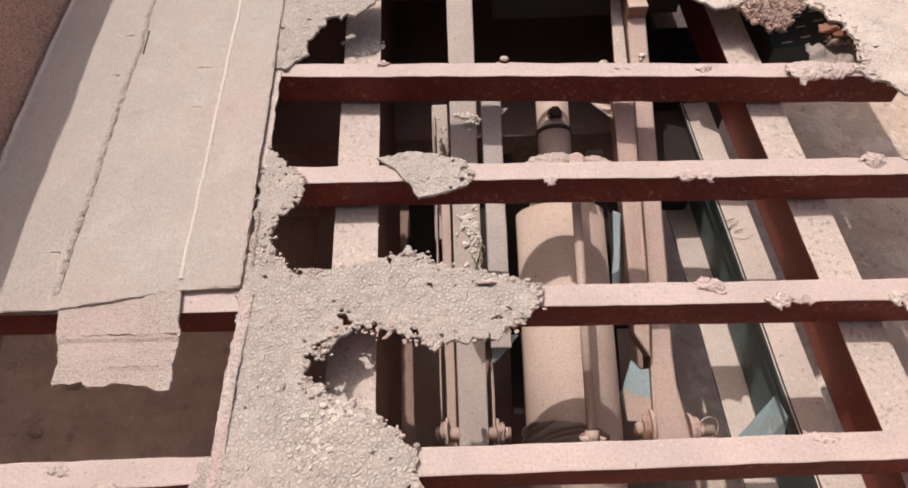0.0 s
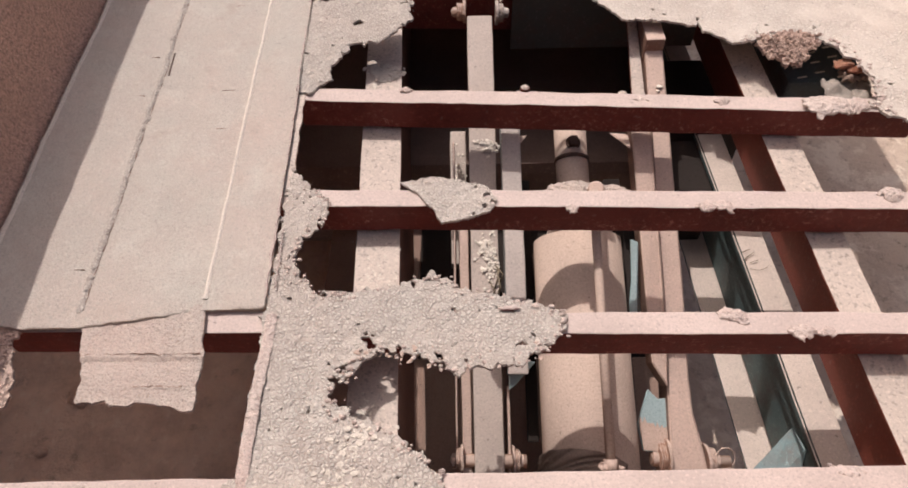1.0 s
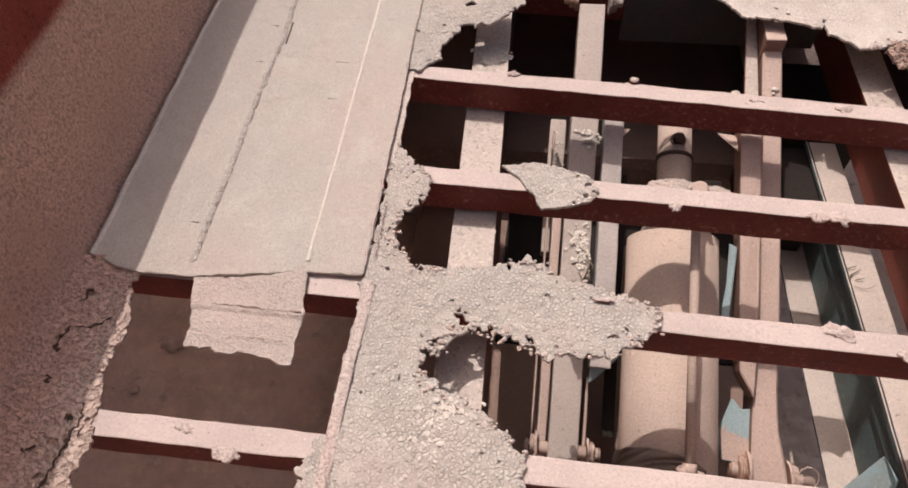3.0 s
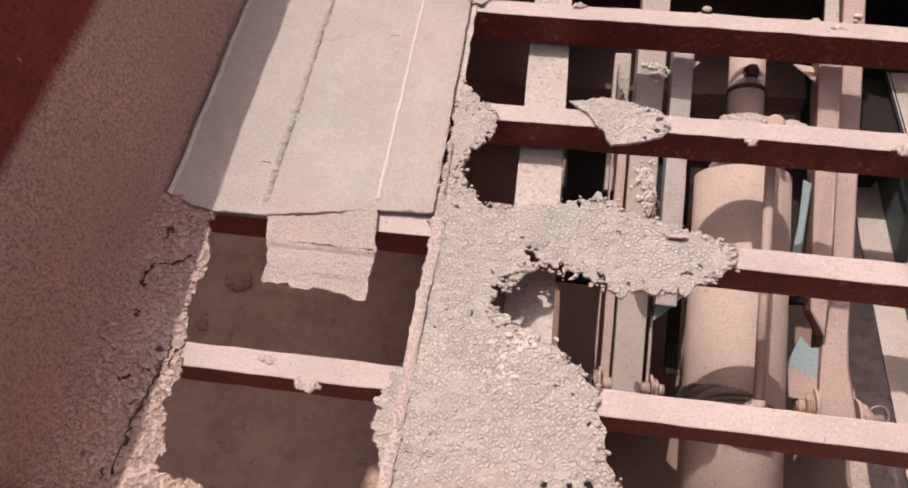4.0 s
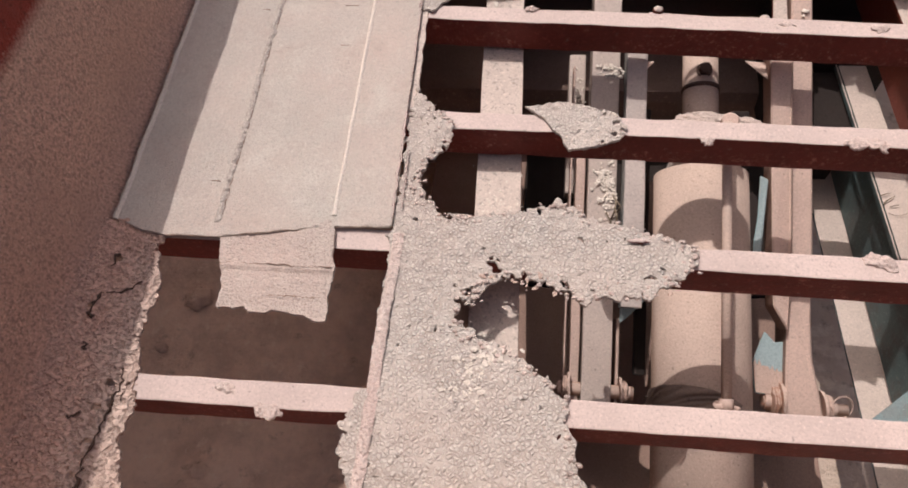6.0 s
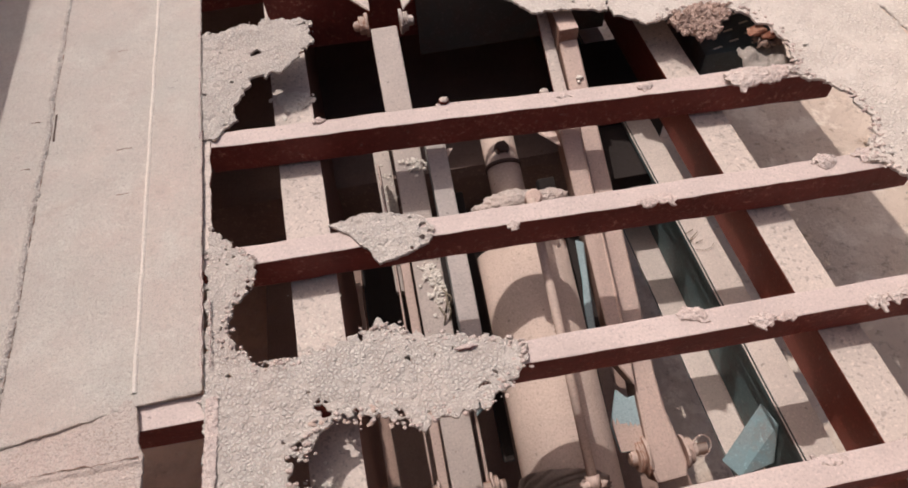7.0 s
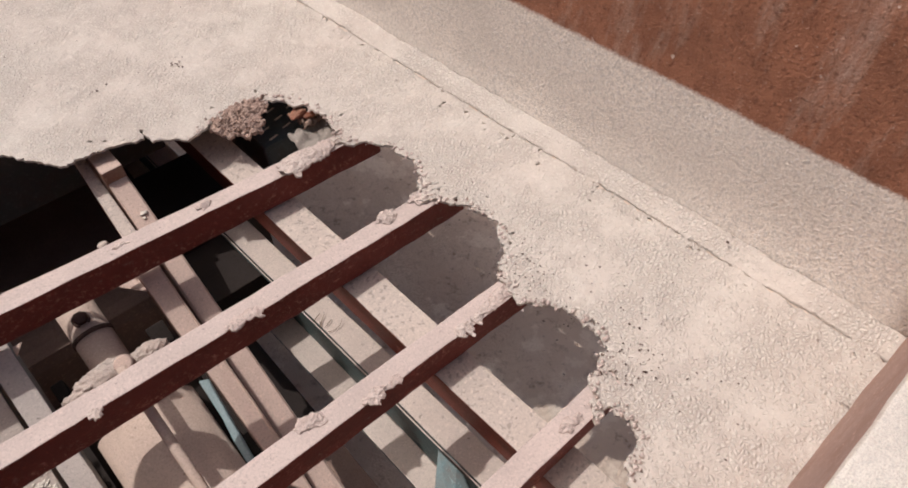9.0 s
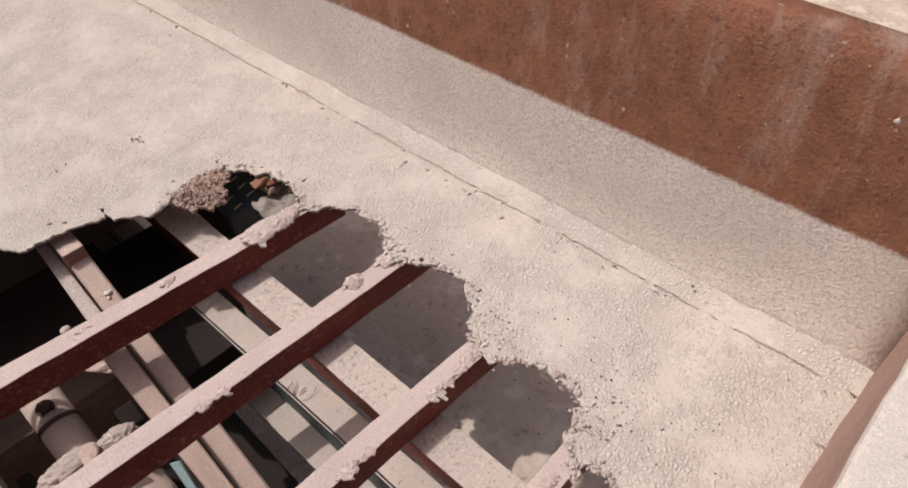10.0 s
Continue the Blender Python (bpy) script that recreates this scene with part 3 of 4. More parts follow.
SHEET = [(-0.325, 0.490), (-0.416, 0.488), (-0.598, 0.461), (-0.650, 0.456), (-0.713, 0.453), (-0.756, 0.461), (-0.800, 0.476), (-0.876, 3.0), (-0.409, 3.0)]
plate("floor_sheet", SHEET, sheet_level, 0.004, M_SHEET, step=0.006, rough=0.0022, grain=0.0006, seed=14.0, label="smooth dusty steel sheet with a raised seam")
TONGUE = [(-0.609, 0.507), (-0.428, 0.508), (-0.414, 0.450), (-0.407, 0.384), (-0.409, 0.351), (-0.407, 0.324), (-0.427, 0.321), (-0.443, 0.328), (-0.484, 0.334), (-0.507, 0.328), (-0.544, 0.333), (-0.582, 0.334), (-0.596, 0.394), (-0.609, 0.457)]
plate("floor_sheet_end", TONGUE, lambda x, y: 0.009 - 0.004 * (y < 0.405), 0.005, M_TONGUE, step=0.003, rough=0.005, grain=0.001, seed=17.0, label="broken end of the steel sheet")


def sheet_top(x, y):
    """The sheet's level with its gentle waves."""
    return sheet_level(x, y) + 0.004 * fbm(x * 7, y * 7, 17.0, 3)


def bevel_level(x, y):
    s = x + 0.03 * y
    z = 0.004 + 0.36 * max(0.0, -0.690 - s)
    k = min(1.0, max(0.0, (y - 0.27) / 0.15))
    return max(z, z + (sheet_level(x, y) - 0.006 - z) * k * k * (3 - 2 * k))


BEVEL = [(-0.840, 0.476), (-0.709, 0.461), (-0.707, 0.432), (-0.695, 0.385), (-0.681, 0.340), (-0.699, 0.297), (-0.697, 0.278), (-0.674, 0.226), (-0.666, 0.161), (-0.670, 0.112), (-0.650, 0.068), (-0.641, 0.024), (-0.596, 0.016), (-0.571, 0.012), (-0.550, -0.012), (-0.535, -0.065), (-0.840, -0.062)]
chain = [(-0.767, 0.400, 0.0055), (-0.770, 0.388, 0.004), (-0.767, 0.329, 0.006), (-0.774, 0.314, 0.005), (-0.768, 0.301, 0.006), (-0.762, 0.247, 0.005), (-0.709, 0.198, 0.006), (-0.715, 0.183, 0.005), (-0.709, 0.172, 0.006), (-0.717, 0.161, 0.005),
         (-0.713, 0.147, 0.0055), (-0.721, 0.130, 0.005), (-0.716, 0.112, 0.006), (-0.707, 0.106, 0.005), (-0.721, 0.084, 0.005), (-0.717, 0.065, 0.0045), (-0.745, 0.135, 0.004), (-0.738, 0.125, 0.004), (-0.750, 0.028, 0.005), (-0.712, 0.006, 0.005), (-0.717, -0.011, 0.005)]
chain = [(x, y, 1.2 * r) for x, y, r in chain[::3]]
plate("floor_bevel", BEVEL, bevel_level, 0.005, M_BEVEL, step=0.0035, rough=0.011, grain=0.003, seed=20.0, rot=0.08, holes=chain, label="torn bevel plate at the foot of the side wall")

# ---- cross beams ----
def cross_beam(x0, y0, x1, y1, z0=-0.07, deep=0.040, seed=0.0):
    """y0, y1: the near edge at each end."""
    bm = box(0, 1, 0, deep, z0, 0.0, 0.003, 48, 0.0018, seed)
    for v in bm.verts:
        k = v.co.x
        v.co.x, v.co.y = x0 + (x1 - x0) * k, v.co.y + y0 + (y1 - y0) * k
    return thing("cross_beam", bm, M_BEAM, "dark red rusted steel cross beam with a dusty top", "beam", "cross beams under the floor")


cross_beam(-0.760, 0.181, 0.857, 0.194, seed=1.0)
cross_beam(-0.760, 0.458, 0.945, 0.429, seed=2.0)
cross_beam(-0.343, 0.712, 0.933, 0.680, seed=3.0)
cross_beam(-0.344, 0.998, 0.910, 0.925, seed=4.0)
cross_beam(-0.760, -0.064, 1.123, -0.057, seed=5.0)
cross_beam(-0.222, 1.443, 1.005, 1.386, -0.15, 0.072, seed=6.0)
cross_beam(-0.811, 1.581, -0.174, 1.575, -0.10, 0.06, seed=9.0)
cross_beam(-0.811, 1.766, 1.001, 1.753, seed=7.0)
cross_beam(-0.811, 2.215, 0.996, 2.199, seed=8.0)

thing("stiffener", box(0.125, 0.60, 1.397, 1.403, -0.190, -0.012, 0.002, 6, 0.001, 2.0), dusty_metal("dark_teal_paint", (0.070, 0.066, 0.056), (0.14, 0.11, 0.095), 0.6, (0.09, 0.056, 0.045)), "dark teal stiffener plate on a cross beam", "plate")

# ---- body rails and chassis ----
M_WEB = dusty_metal("brown_dusty_web", (0.13, 0.065, 0.048), (0.5, 0.4, 0.33), 0.4, (0.09, 0.04, 0.03))


def rail(x0, x1, xw, seed, low=-0.25, web=None):
    """A body rail: two webs under a dusty top flange."""
    e = holder("body_rail", (x0, 0.6, -0.25), "dusty red steel rail under the cross beams", "rail", "body rails")
    for name, a, b, z0, z1 in (("top_flange", x0, x1, -0.086, -0.078), ("web", xw, xw + 0.007, low, -0.086)):
        bm = box(a, b, -0.2, 3.0, z0, z1, 0.002, 60, 0.001, seed)
        for v in bm.verts:
            v.co.x += -0.036 * (v.co.y - 0.6) - x0
            v.co.y -= 0.6
            v.co.z += 0.25
        part(name, bm, web if web and name == "web" else M_RAIL, e)


rail(-0.204, -0.121, -0.135, 1.0, -0.56, M_WEB)
rail(0.636, 0.708, 0.672, 2.0, -0.245)


def chassis_rail(xw, inward, seed):
    """A rail with a wide top flange over the web; the bottom flange reaches inward."""
    e = holder("chassis_rail", (xw, 0.6, -0.46), "teal painted chassis rail with dusty flanges", "rail", "chassis rails")
    for name, a, b, z0, z1, skew in (("web", -0.004, 0.004, -0.486, -0.276, -0.036), ("top_flange", -0.030, 0.030, -0.276, -0.270, -0.046), ("lip", -0.037, -0.0335, -0.281, -0.268, -0.046), ("bottom_flange", -0.068, -0.004, -0.494, -0.487, -0.032)):
        bm = box(min(a * inward, b * inward), max(a * inward, b * inward), -0.8, 2.4, z0 + 0.46, z1 + 0.46, 0.002, 40, 0.001, seed)
        for v in bm.verts:
            v.co.x += skew * v.co.y
        part(name, bm, M_TEAL, e)
    return e


chassis_rail(0.640, 1, 1.0)

# ---- hoist: the levers lie along one slope, the cylinder along a flatter one ----
S, Y0, Z0 = 0.42, 0.4, -0.409


def on(x, y, up=0.0):
    return Vector((x, y, Z0 + S * (y - Y0) + up))


def bar(name, x0, x1, ya, yb, h, material, parent, label="", up=0.0, bevel=0.004):
    """A bar along the slope from ya to yb, its top at that height over it."""
    L = math.hypot(yb - ya, S * (yb - ya))
    bm = box(x0, x1, 0, L, -h, 0.0, bevel, 14, 0.001, x0 * 9)
    bm.transform(Matrix.Translation((0, ya, Z0 + S * (ya - Y0) + up)) @ Matrix.Rotation(math.atan(S), 4, "X"))
    if parent is None:
        return bm
    return part(name, bm, material, parent, label)


def round_part(name, p, q, r, material, parent, label="", sides=20):
    return part(name, tube((p, q), r, sides), material, parent, label)


def axis(y, up=0.0):
    """A point on the cylinder's axis, or over it."""
    return Vector((0.237 + 0.004 * (y - 0.5), y, -0.3285 + 0.335 * (y - 0.5) + up))


cylinder = holder("hydraulic_cylinder", (0, 0, 0), "dusty tan hydraulic lifting cylinder with a feed pipe", "cylinder")
part("barrel", tube((axis(0.0), axis(0.79)), 0.0925, 48), M_CYL, cylinder)
rod = part("rod", tube((axis(0.79, 0.002), axis(1.07, 0.002)), 0.036, 28), M_CYL, cylinder)
part("clamp", tube((axis(0.966, 0.002), axis(0.974, 0.002)), 0.0385, 28), M_DARK, rod, "dark clamp band")
pipe = part("pipe", tube(((0.249, 0.318, -0.2535), (0.2505, 0.56, -0.161), (0.2515, 0.798, -0.070)), 0.0088, 14), M_CYL, cylinder)

arm_l = holder("hoist_arm", (0, 0, 0), "dusty steel hoist lever with a pivot pin", "lever", "hoist levers")
bar("lever", 0.0105, 0.070, 0.30, 1.295, 0.07, M_PALE, arm_l, up=0.020)
M_LINK = dusty_metal("faded_blue_grey_paint", (0.25, 0.27, 0.26), (0.57, 0.51, 0.455), 0.4, (0.30, 0.24, 0.20))
bar("link", 0.080, 0.122, 0.52, 1.04, 0.05, M_LINK, arm_l, up=0.054)
# added strip that blacks out the shaded gap between link and barrel
bar("gap_strip", 0.126, 0.150, 0.44, 0.98, 0.03, M_GAP_SHADE, arm_l, "black strip standing in for the dark gap beside the cylinder", up=-0.075)
bar("side_plate", -0.027, -0.022, 0.37, 1.02, 0.05, M_ARM, arm_l)
bar("side_bar", -0.014, 0.006, 0.35, 0.86, 0.06, M_ARM, arm_l, up=0.004)
bar("lower_bar", -0.034, 0.004, 0.80, 1.10, 0.05, M_PALE, arm_l, up=-0.080)
bar("side_plate", 0.078, 0.085, 0.33, 0.52, 0.07, M_ARM, arm_l)
round_part("pin", (-0.035, 0.384, -0.415), (0.115, 0.381, -0.415), 0.014, M_RUST, arm_l)
arm_r = holder("hoist_arm", (0, 0, 0), "dusty steel hoist lever with a pivot pin", "lever", "hoist levers")
part("lever", slab([on(0.418, 1.215, 0.022), on(0.406, 0.62, 0.028), on(0.399, 0.43, 0.032), on(0.397, 0.345, 0.032), on(0.404, 0.325, 0.030), on(0.462, 0.328, 0.030), on(0.468, 0.350, 0.032), on(0.463, 0.385, 0.032), on(0.449, 0.45, 0.032), on(0.447, 0.52, 0.030), on(0.452, 0.62, 0.028), on(0.459, 1.215, 0.022)], 0.07, 0.004), M_ARM, arm_r)
part("lever_tip", box(0.415, 0.459, 1.20, 1.37, -0.10, -0.020, 0.004, 6, 0.001, 2.0), M_ARM, arm_r)
part("link", slab([on(0.361, 1.04, 0.066), on(0.366, 0.60, 0.060), on(0.369, 0.535, 0.056), on(0.397, 0.494, 0.052), on(0.4025, 0.60, 0.060), on(0.404, 1.04, 0.066)], 0.05, 0.003), M_ARM, arm_r)
# the right-hand gap's shade, put in as a black strip too
bar("gap_strip", 0.322, 0.360, 0.48, 0.98, 0.03, M_GAP_SHADE, arm_r, "black strip standing in for the dark gap beside the cylinder", up=-0.075)
round_part("pin", (0.365, 0.386, -0.42), (0.52, 0.376, -0.415), 0.012, M_RUST, arm_r)

# ---- more of the hoist ----
def ring_bm(centre, radius, r, normal, n=28, sides=8):
    c, nrm = Vector(centre), Vector(normal).normalized()
    u = nrm.orthogonal().normalized()
    w = nrm.cross(u)
    bm = bmesh.new()
    rows = []
    for k in range(n):
        a = 2 * math.pi * k / n
        d = u * math.cos(a) + w * math.sin(a)
        rows.append([bm.verts.new(c + d * (radius + r * math.cos(b)) + nrm * r * math.sin(b)) for b in (2 * math.pi * j / sides for j in range(sides))])
    for k in range(n):
        for j in range(sides):
            bm.faces.new((rows[k][j], rows[(k + 1) % n][j], rows[(k + 1) % n][(j + 1) % sides], rows[k][(j + 1) % sides])).smooth = True
    return bm


def lump(x, y, z, w, d, h, seed=0.0, sub=3, rough=0.35):
    """A lumpy clod with a flat foot."""
    bm = bmesh.new()
    bmesh.ops.create_icosphere(bm, subdivisions=sub, radius=1.0)
    for v in bm.verts:
        n = v.co.normalized()
        k = 1.0 + rough * noise.noise(n * 1.7 + Vector((seed, seed * 0.7, 0))) + rough * 0.8 * noise.noise(n * 4.5 + Vector((0, seed, seed)))
        v.co = Vector((n.x * w * k, n.y * d * k, max(n.z, -0.25) * h * k))
        v.co += Vector((x, y, z + 0.2 * h))
    for f in bm.faces:
        f.smooth = True
    return bm


def boss(x0, x1, y, z, r, parent, material, label=""):
    """A worn pivot: a flat washer, a ribbed collar and a pin end in one."""
    d = x1 - x0
    prof = [(0.0, 0.5), (0.0, 0.98), (0.10, 1.0), (0.20, 0.97), (0.22, 0.72), (0.30, 0.78), (0.36, 0.72), (0.44, 0.79), (0.50, 0.72), (0.58, 0.78), (0.62, 0.74), (0.64, 0.44), (0.95, 0.42), (0.96, 0.34)]
    bm = tube([(x0 + d * k, y, z) for k, f in prof], r, 36, radii=[r * f for k, f in prof])
    for v in bm.verts:
        v.co += noise.noise_vector(v.co * 60.0) * 0.0022 + noise.noise_vector(v.co * 190.0) * 0.0012
    for f in bm.faces:
        f.smooth = False
    ob = part("pivot_boss", bm, material, parent, label)
    part("pin_end", tube(((x0 + 0.55 * d, y, z), (x0 + 1.06 * d, y, z)), r * 0.30, 12), material, ob)
    return ob


def ragged_slab(corners, n=14):
    """A thin patch whose far edge is frayed."""
    a, b, c, d = corners
    rim = [d + (c - d) * (k / n) + (c - b).normalized() * 0.012 * noise.noise((k * 0.9, 3.0, 1.0)) + (c - b).normalized() * (0.010 if k % 2 else 0.0) for k in range(n + 1)]
    return slab([a, b] + rim[::-1], 0.002, 0.0)


def hexbolt(name, p, r, h, axis, material, parent):
    p, axis = Vector(p), Vector(axis).normalized()
    return part(name, join(tube((p, p + axis * h), r, 6), tube((p - axis * 0.003, p), r * 1.35, 16)), material, parent)


UP = Vector((0, -math.sin(math.atan(S)), math.cos(math.atan(S))))
boss(-0.012, -0.036, 0.384, -0.410, 0.030, arm_l, M_ARM)
boss(0.087, 0.110, 0.380, -0.410, 0.030, arm_l, M_ARM)
boss(0.399, 0.366, 0.386, -0.415, 0.040, arm_r, M_RUST, "rust-orange pivot boss")
boss(0.467, 0.497, 0.376, -0.408, 0.033, arm_r, M_ARM)
part("ring_clip", ring_bm((0.507, 0.378, -0.400), 0.021, 0.0014, (0.2, -0.6, 0.8)), M_ARM, arm_r, "thin wire ring clip")
part("gusset", slab([on(0.340, 0.443, 0.010), on(0.349, 0.395, 0.010), on(0.402, 0.390, 0.010), on(0.402, 0.490, 0.010), on(0.386, 0.488, 0.010), on(0.367, 0.507, 0.010)], 0.008), M_BLUE, arm_r, "pale blue gusset plate")
part("rust_patch", ragged_slab([on(0.349, 0.396, 0.013), on(0.401, 0.391, 0.013), on(0.401, 0.428, 0.013), on(0.343, 0.447, 0.013)]), M_RUST, arm_r, "flaking orange rust on the gusset")
part("gusset", slab([on(0.346, 0.775, 0.048), on(0.362, 0.768, 0.048), on(0.354, 0.69, 0.046), on(0.346, 0.60, 0.042), on(0.334, 0.60, 0.034), on(0.337, 0.66, 0.038), on(0.343, 0.70, 0.042)], 0.012), M_BLUE, arm_r, "pale blue gusset plate")
part("gusset", slab([on(0.140, 0.556, 0.020), on(0.084, 0.56, 0.020), on(0.083, 0.503, 0.020), on(0.097, 0.513, 0.020)], 0.006), M_BLUE, arm_l, "pale blue gusset plate")
part("head_plate", slab([(0.112, 1.012, -0.130), (0.140, 1.012, -0.130), (0.112, 0.972, -0.130)], 0.004), M_ARM, arm_l)
part("head_plate", slab([(0.322, 1.016, -0.130), (0.388, 1.008, -0.130), (0.369, 0.955, -0.130)], 0.004), M_ARM, arm_r)
part("brace", slab([(0.378, 1.02, -0.135), (0.392, 1.32, -0.050), (0.414, 1.32, -0.050), (0.410, 1.02, -0.135)], 0.012), M_RAIL, arm_r)
boss(0.008, -0.024, 1.318, -0.020, 0.026, arm_l, M_RUST, "rust-pink pivot boss")
boss(0.078, 0.108, 1.312, -0.020, 0.028, arm_l, M_PALE)
part("ear", slab([(-0.078, 1.467, -0.006), (0.019, 1.455, -0.006), (0.016, 1.345, -0.012), (0.004, 1.360, -0.012)], 0.010), M_RAIL, arm_l)
part("ear", slab([(0.163, 1.435, -0.006), (0.088, 1.445, -0.006), (0.090, 1.345, -0.012), (0.100, 1.360, -0.012)], 0.010), M_RAIL, arm_l)

# cylinder fittings
head = join(box(0.185, 0.312, 0.790, 0.850, -0.27, -0.122, 0.012, 8, 0.006, 4.0), lump(0.222, 0.838, -0.124, 0.052, 0.026, 0.016, 1.0, 5, 0.2), lump(0.300, 0.832, -0.124, 0.036, 0.020, 0.013, 2.0, 5, 0.25), lump(0.170, 0.828, -0.126, 0.026, 0.018, 0.010, 7.0, 4, 0.4))
for v in head.verts:
    v.co += noise.noise_vector(v.co * 150.0) * 0.0028
head_block = part("head_block", head, M_TONGUE, cylinder, "dust-caked cylinder head")
part("bolt", join(tube([(0.260 - 0.001 * k, 0.812 - 0.005 * k, -0.096 + 0.013 * k) for k in (0, 1, 2, 2.25)], 0.015, 24, radii=[0.0165, 0.0165, 0.0162, 0.012])), M_ARM, head_block, "round dusty bolt head")
hexbolt("port_cap", axis(0.986, 0.040), 0.012, 0.016, UP, M_DARK, rod)
part("pipe_fitting", join(tube(((0.249, 0.310, -0.2565), (0.249, 0.328, -0.2497)), 0.0135, 6), tube([(0.249, 0.324, -0.252), (0.249, 0.312, -0.262), (0.249, 0.307, -0.280), (0.249, 0.306, -0.33)], 0.0088, 12), lump(0.239, 0.316, -0.254, 0.012, 0.009, 0.007, 3.0), lump(0.265, 0.314, -0.262, 0.009, 0.007, 0.006, 5.0)), M_ARM, pipe)
bm = bmesh.new()
rows = []
for i in range(34):
    row = []
    for j in range(40):
        a = radians(105 - 135 * j / 39)
        # the dark cloth's upper edge copies the beam's shadow arc on the barrel
        shadow_arc = math.sqrt(max(0.0, 1 - ((j - 21) / 23) ** 2))
        y = 0.292 + (0.022 + 0.074 * shadow_arc) * i / 33
        fan = 9.0 * (i / 33) / (0.35 + 0.65 * (j / 39))
        r = 0.0955 + 0.0100 * (1 - abs(noise.noise((fan, a * 0.9, 2.0))) * 2.2) + 0.0045 * noise.noise((fan * 2.3, a * 2.0, 6.0))
        c = axis(y)
        row.append(bm.verts.new(c + Vector((-math.sin(a) * r, 0, 0)) + Vector((0, -0.318, 0.948)) * math.cos(a) * r))
    rows.append(row)
for p, q in zip(rows, rows[1:]):
    for j in range(39):
        bm.faces.new((p[j], p[j + 1], q[j + 1], q[j])).smooth = True
M_WRAP = dusty_metal("dusty_cloth", (0.20, 0.15, 0.12), (0.27, 0.21, 0.17), 0.4, (0.20, 0.14, 0.11), 0.95)
wrap = part("wrap", bm, M_WRAP, cylinder, "wrinkled cloth wrap shaped to the beam's shadow arc")
wrap.modifiers.new("thickness", "SOLIDIFY").thickness = 0.002

# blue gusset on the chassis
thing("gusset_plate", slab([(0.566, 0.362, -0.476), (0.638, 0.425, -0.360), (0.645, 0.375, -0.345), (0.640, 0.325, -0.42), (0.590, 0.322, -0.478)], 0.006), M_BLUE, "pale blue gusset plate on the chassis rail", "plate")

# tie strip with two bolts behind a cross beam
tie = holder("tie_strip", (0.238, 1.017, -0.045), "thin dusty tie strip with two bolts", "strip")
part("strip", slab([(-0.125, 0.016, 0.020), (0.125, 0.000, 0.010), (0.125, 0.014, 0.010), (-0.125, 0.028, 0.020)], 0.006), M_BEAM, tie)
for x, y, z in ((-0.108, 0.026, 0.022), (0.103, 0.030, -0.004)):
    part("bolt", join(tube(((x, y, z - 0.02), (x, y, z)), 0.006, 12), lump(x, y, z, 0.011, 0.010, 0.009, x * 9, 2, 0.15)), M_RAIL, tie)

# black block and bar added for the unlit space under the far floor
gearbox = holder("gearbox", (0.24, 1.9, -0.8), "black block standing in for the unlit space under the far floor", "gearbox")
part("dark_block", box(-0.98, 0.305, -0.68, 1.05, 0.0, 0.36, 0.04), M_FAR_SHADE, gearbox)
part("dark_bar", tube(((0, -1.10, 0.12), (0, -0.84, 0.14)), 0.05, 20), M_FAR_SHADE, gearbox)
# sheets added below the hoist; their colour carries the earth's shade
M_EARTH_SHADE = dusty_metal("earth_shade_brown", (0.30, 0.20, 0.155), (0.33, 0.225, 0.175), 0.5, (0.20, 0.13, 0.10), 0.9, 0.3)
tray = holder("shade_sheets", (0.0, 0.0, -0.66), "sheets standing in for the shaded earth between the chassis rails", "tray")
part("near_sheet", box(-0.40, 0.548, -0.16, 0.73, -0.005, 0.005, 0.003, 30, 0.004, 6.0), M_EARTH_SHADE, tray)
# black, so that sun patches vanish in the unlit part
part("far_sheet", box(-0.13, 0.548, 0.735, 1.215, -0.005, 0.008, 0.003, 30, 0.003, 6.0), M_GAP_SHADE, tray, "black sheet standing in for the unlit space behind the hoist")
part("side_sheet", box(-0.40, -0.133, 0.735, 1.215, -0.005, 0.005, 0.003, 20, 0.003, 7.0), M_EARTH_SHADE, tray)
# black boxes added where the space by the chassis rail lies in shade
thing("shade_block", join(box(0.47, 0.606, 0.98, 1.148, -0.484, -0.29, 0.003), box(0.47, 0.70, 1.15, 1.42, -0.50, -0.255, 0.003)), M_GAP_SHADE, "black block standing in for the dark gap beside the chassis rail", "plate")
M_SLATE = dusty_metal("dark_slate_paint", (0.05, 0.065, 0.068), (0.09, 0.11, 0.11), 0.95, (0.05, 0.05, 0.045), 0.7, 0.3)
case = holder("tool_box", (0.818, 1.215, -0.20), "dark slate louvred box hung under the floor", "box")
bm = box(-0.09, 0.09, -0.10, 0.13, 0.0, 0.12, 0.01, 8, 0.002, 3.0)
part("body", bm, M_SLATE, case)
for i in range(3):
    for j in range(6):
        b = box(-0.012, 0.012, -0.0025, 0.0025, 0.0, 0.004, 0.001)
        b.transform(Matrix.Translation((-0.055 + 0.045 * i, -0.085 + 0.035 * j + 0.016 * (i % 2), 0.119)) @ Matrix.Rotation(radians(12), 4, "Z"))
        part("louvre", b, M_TEAL, case)

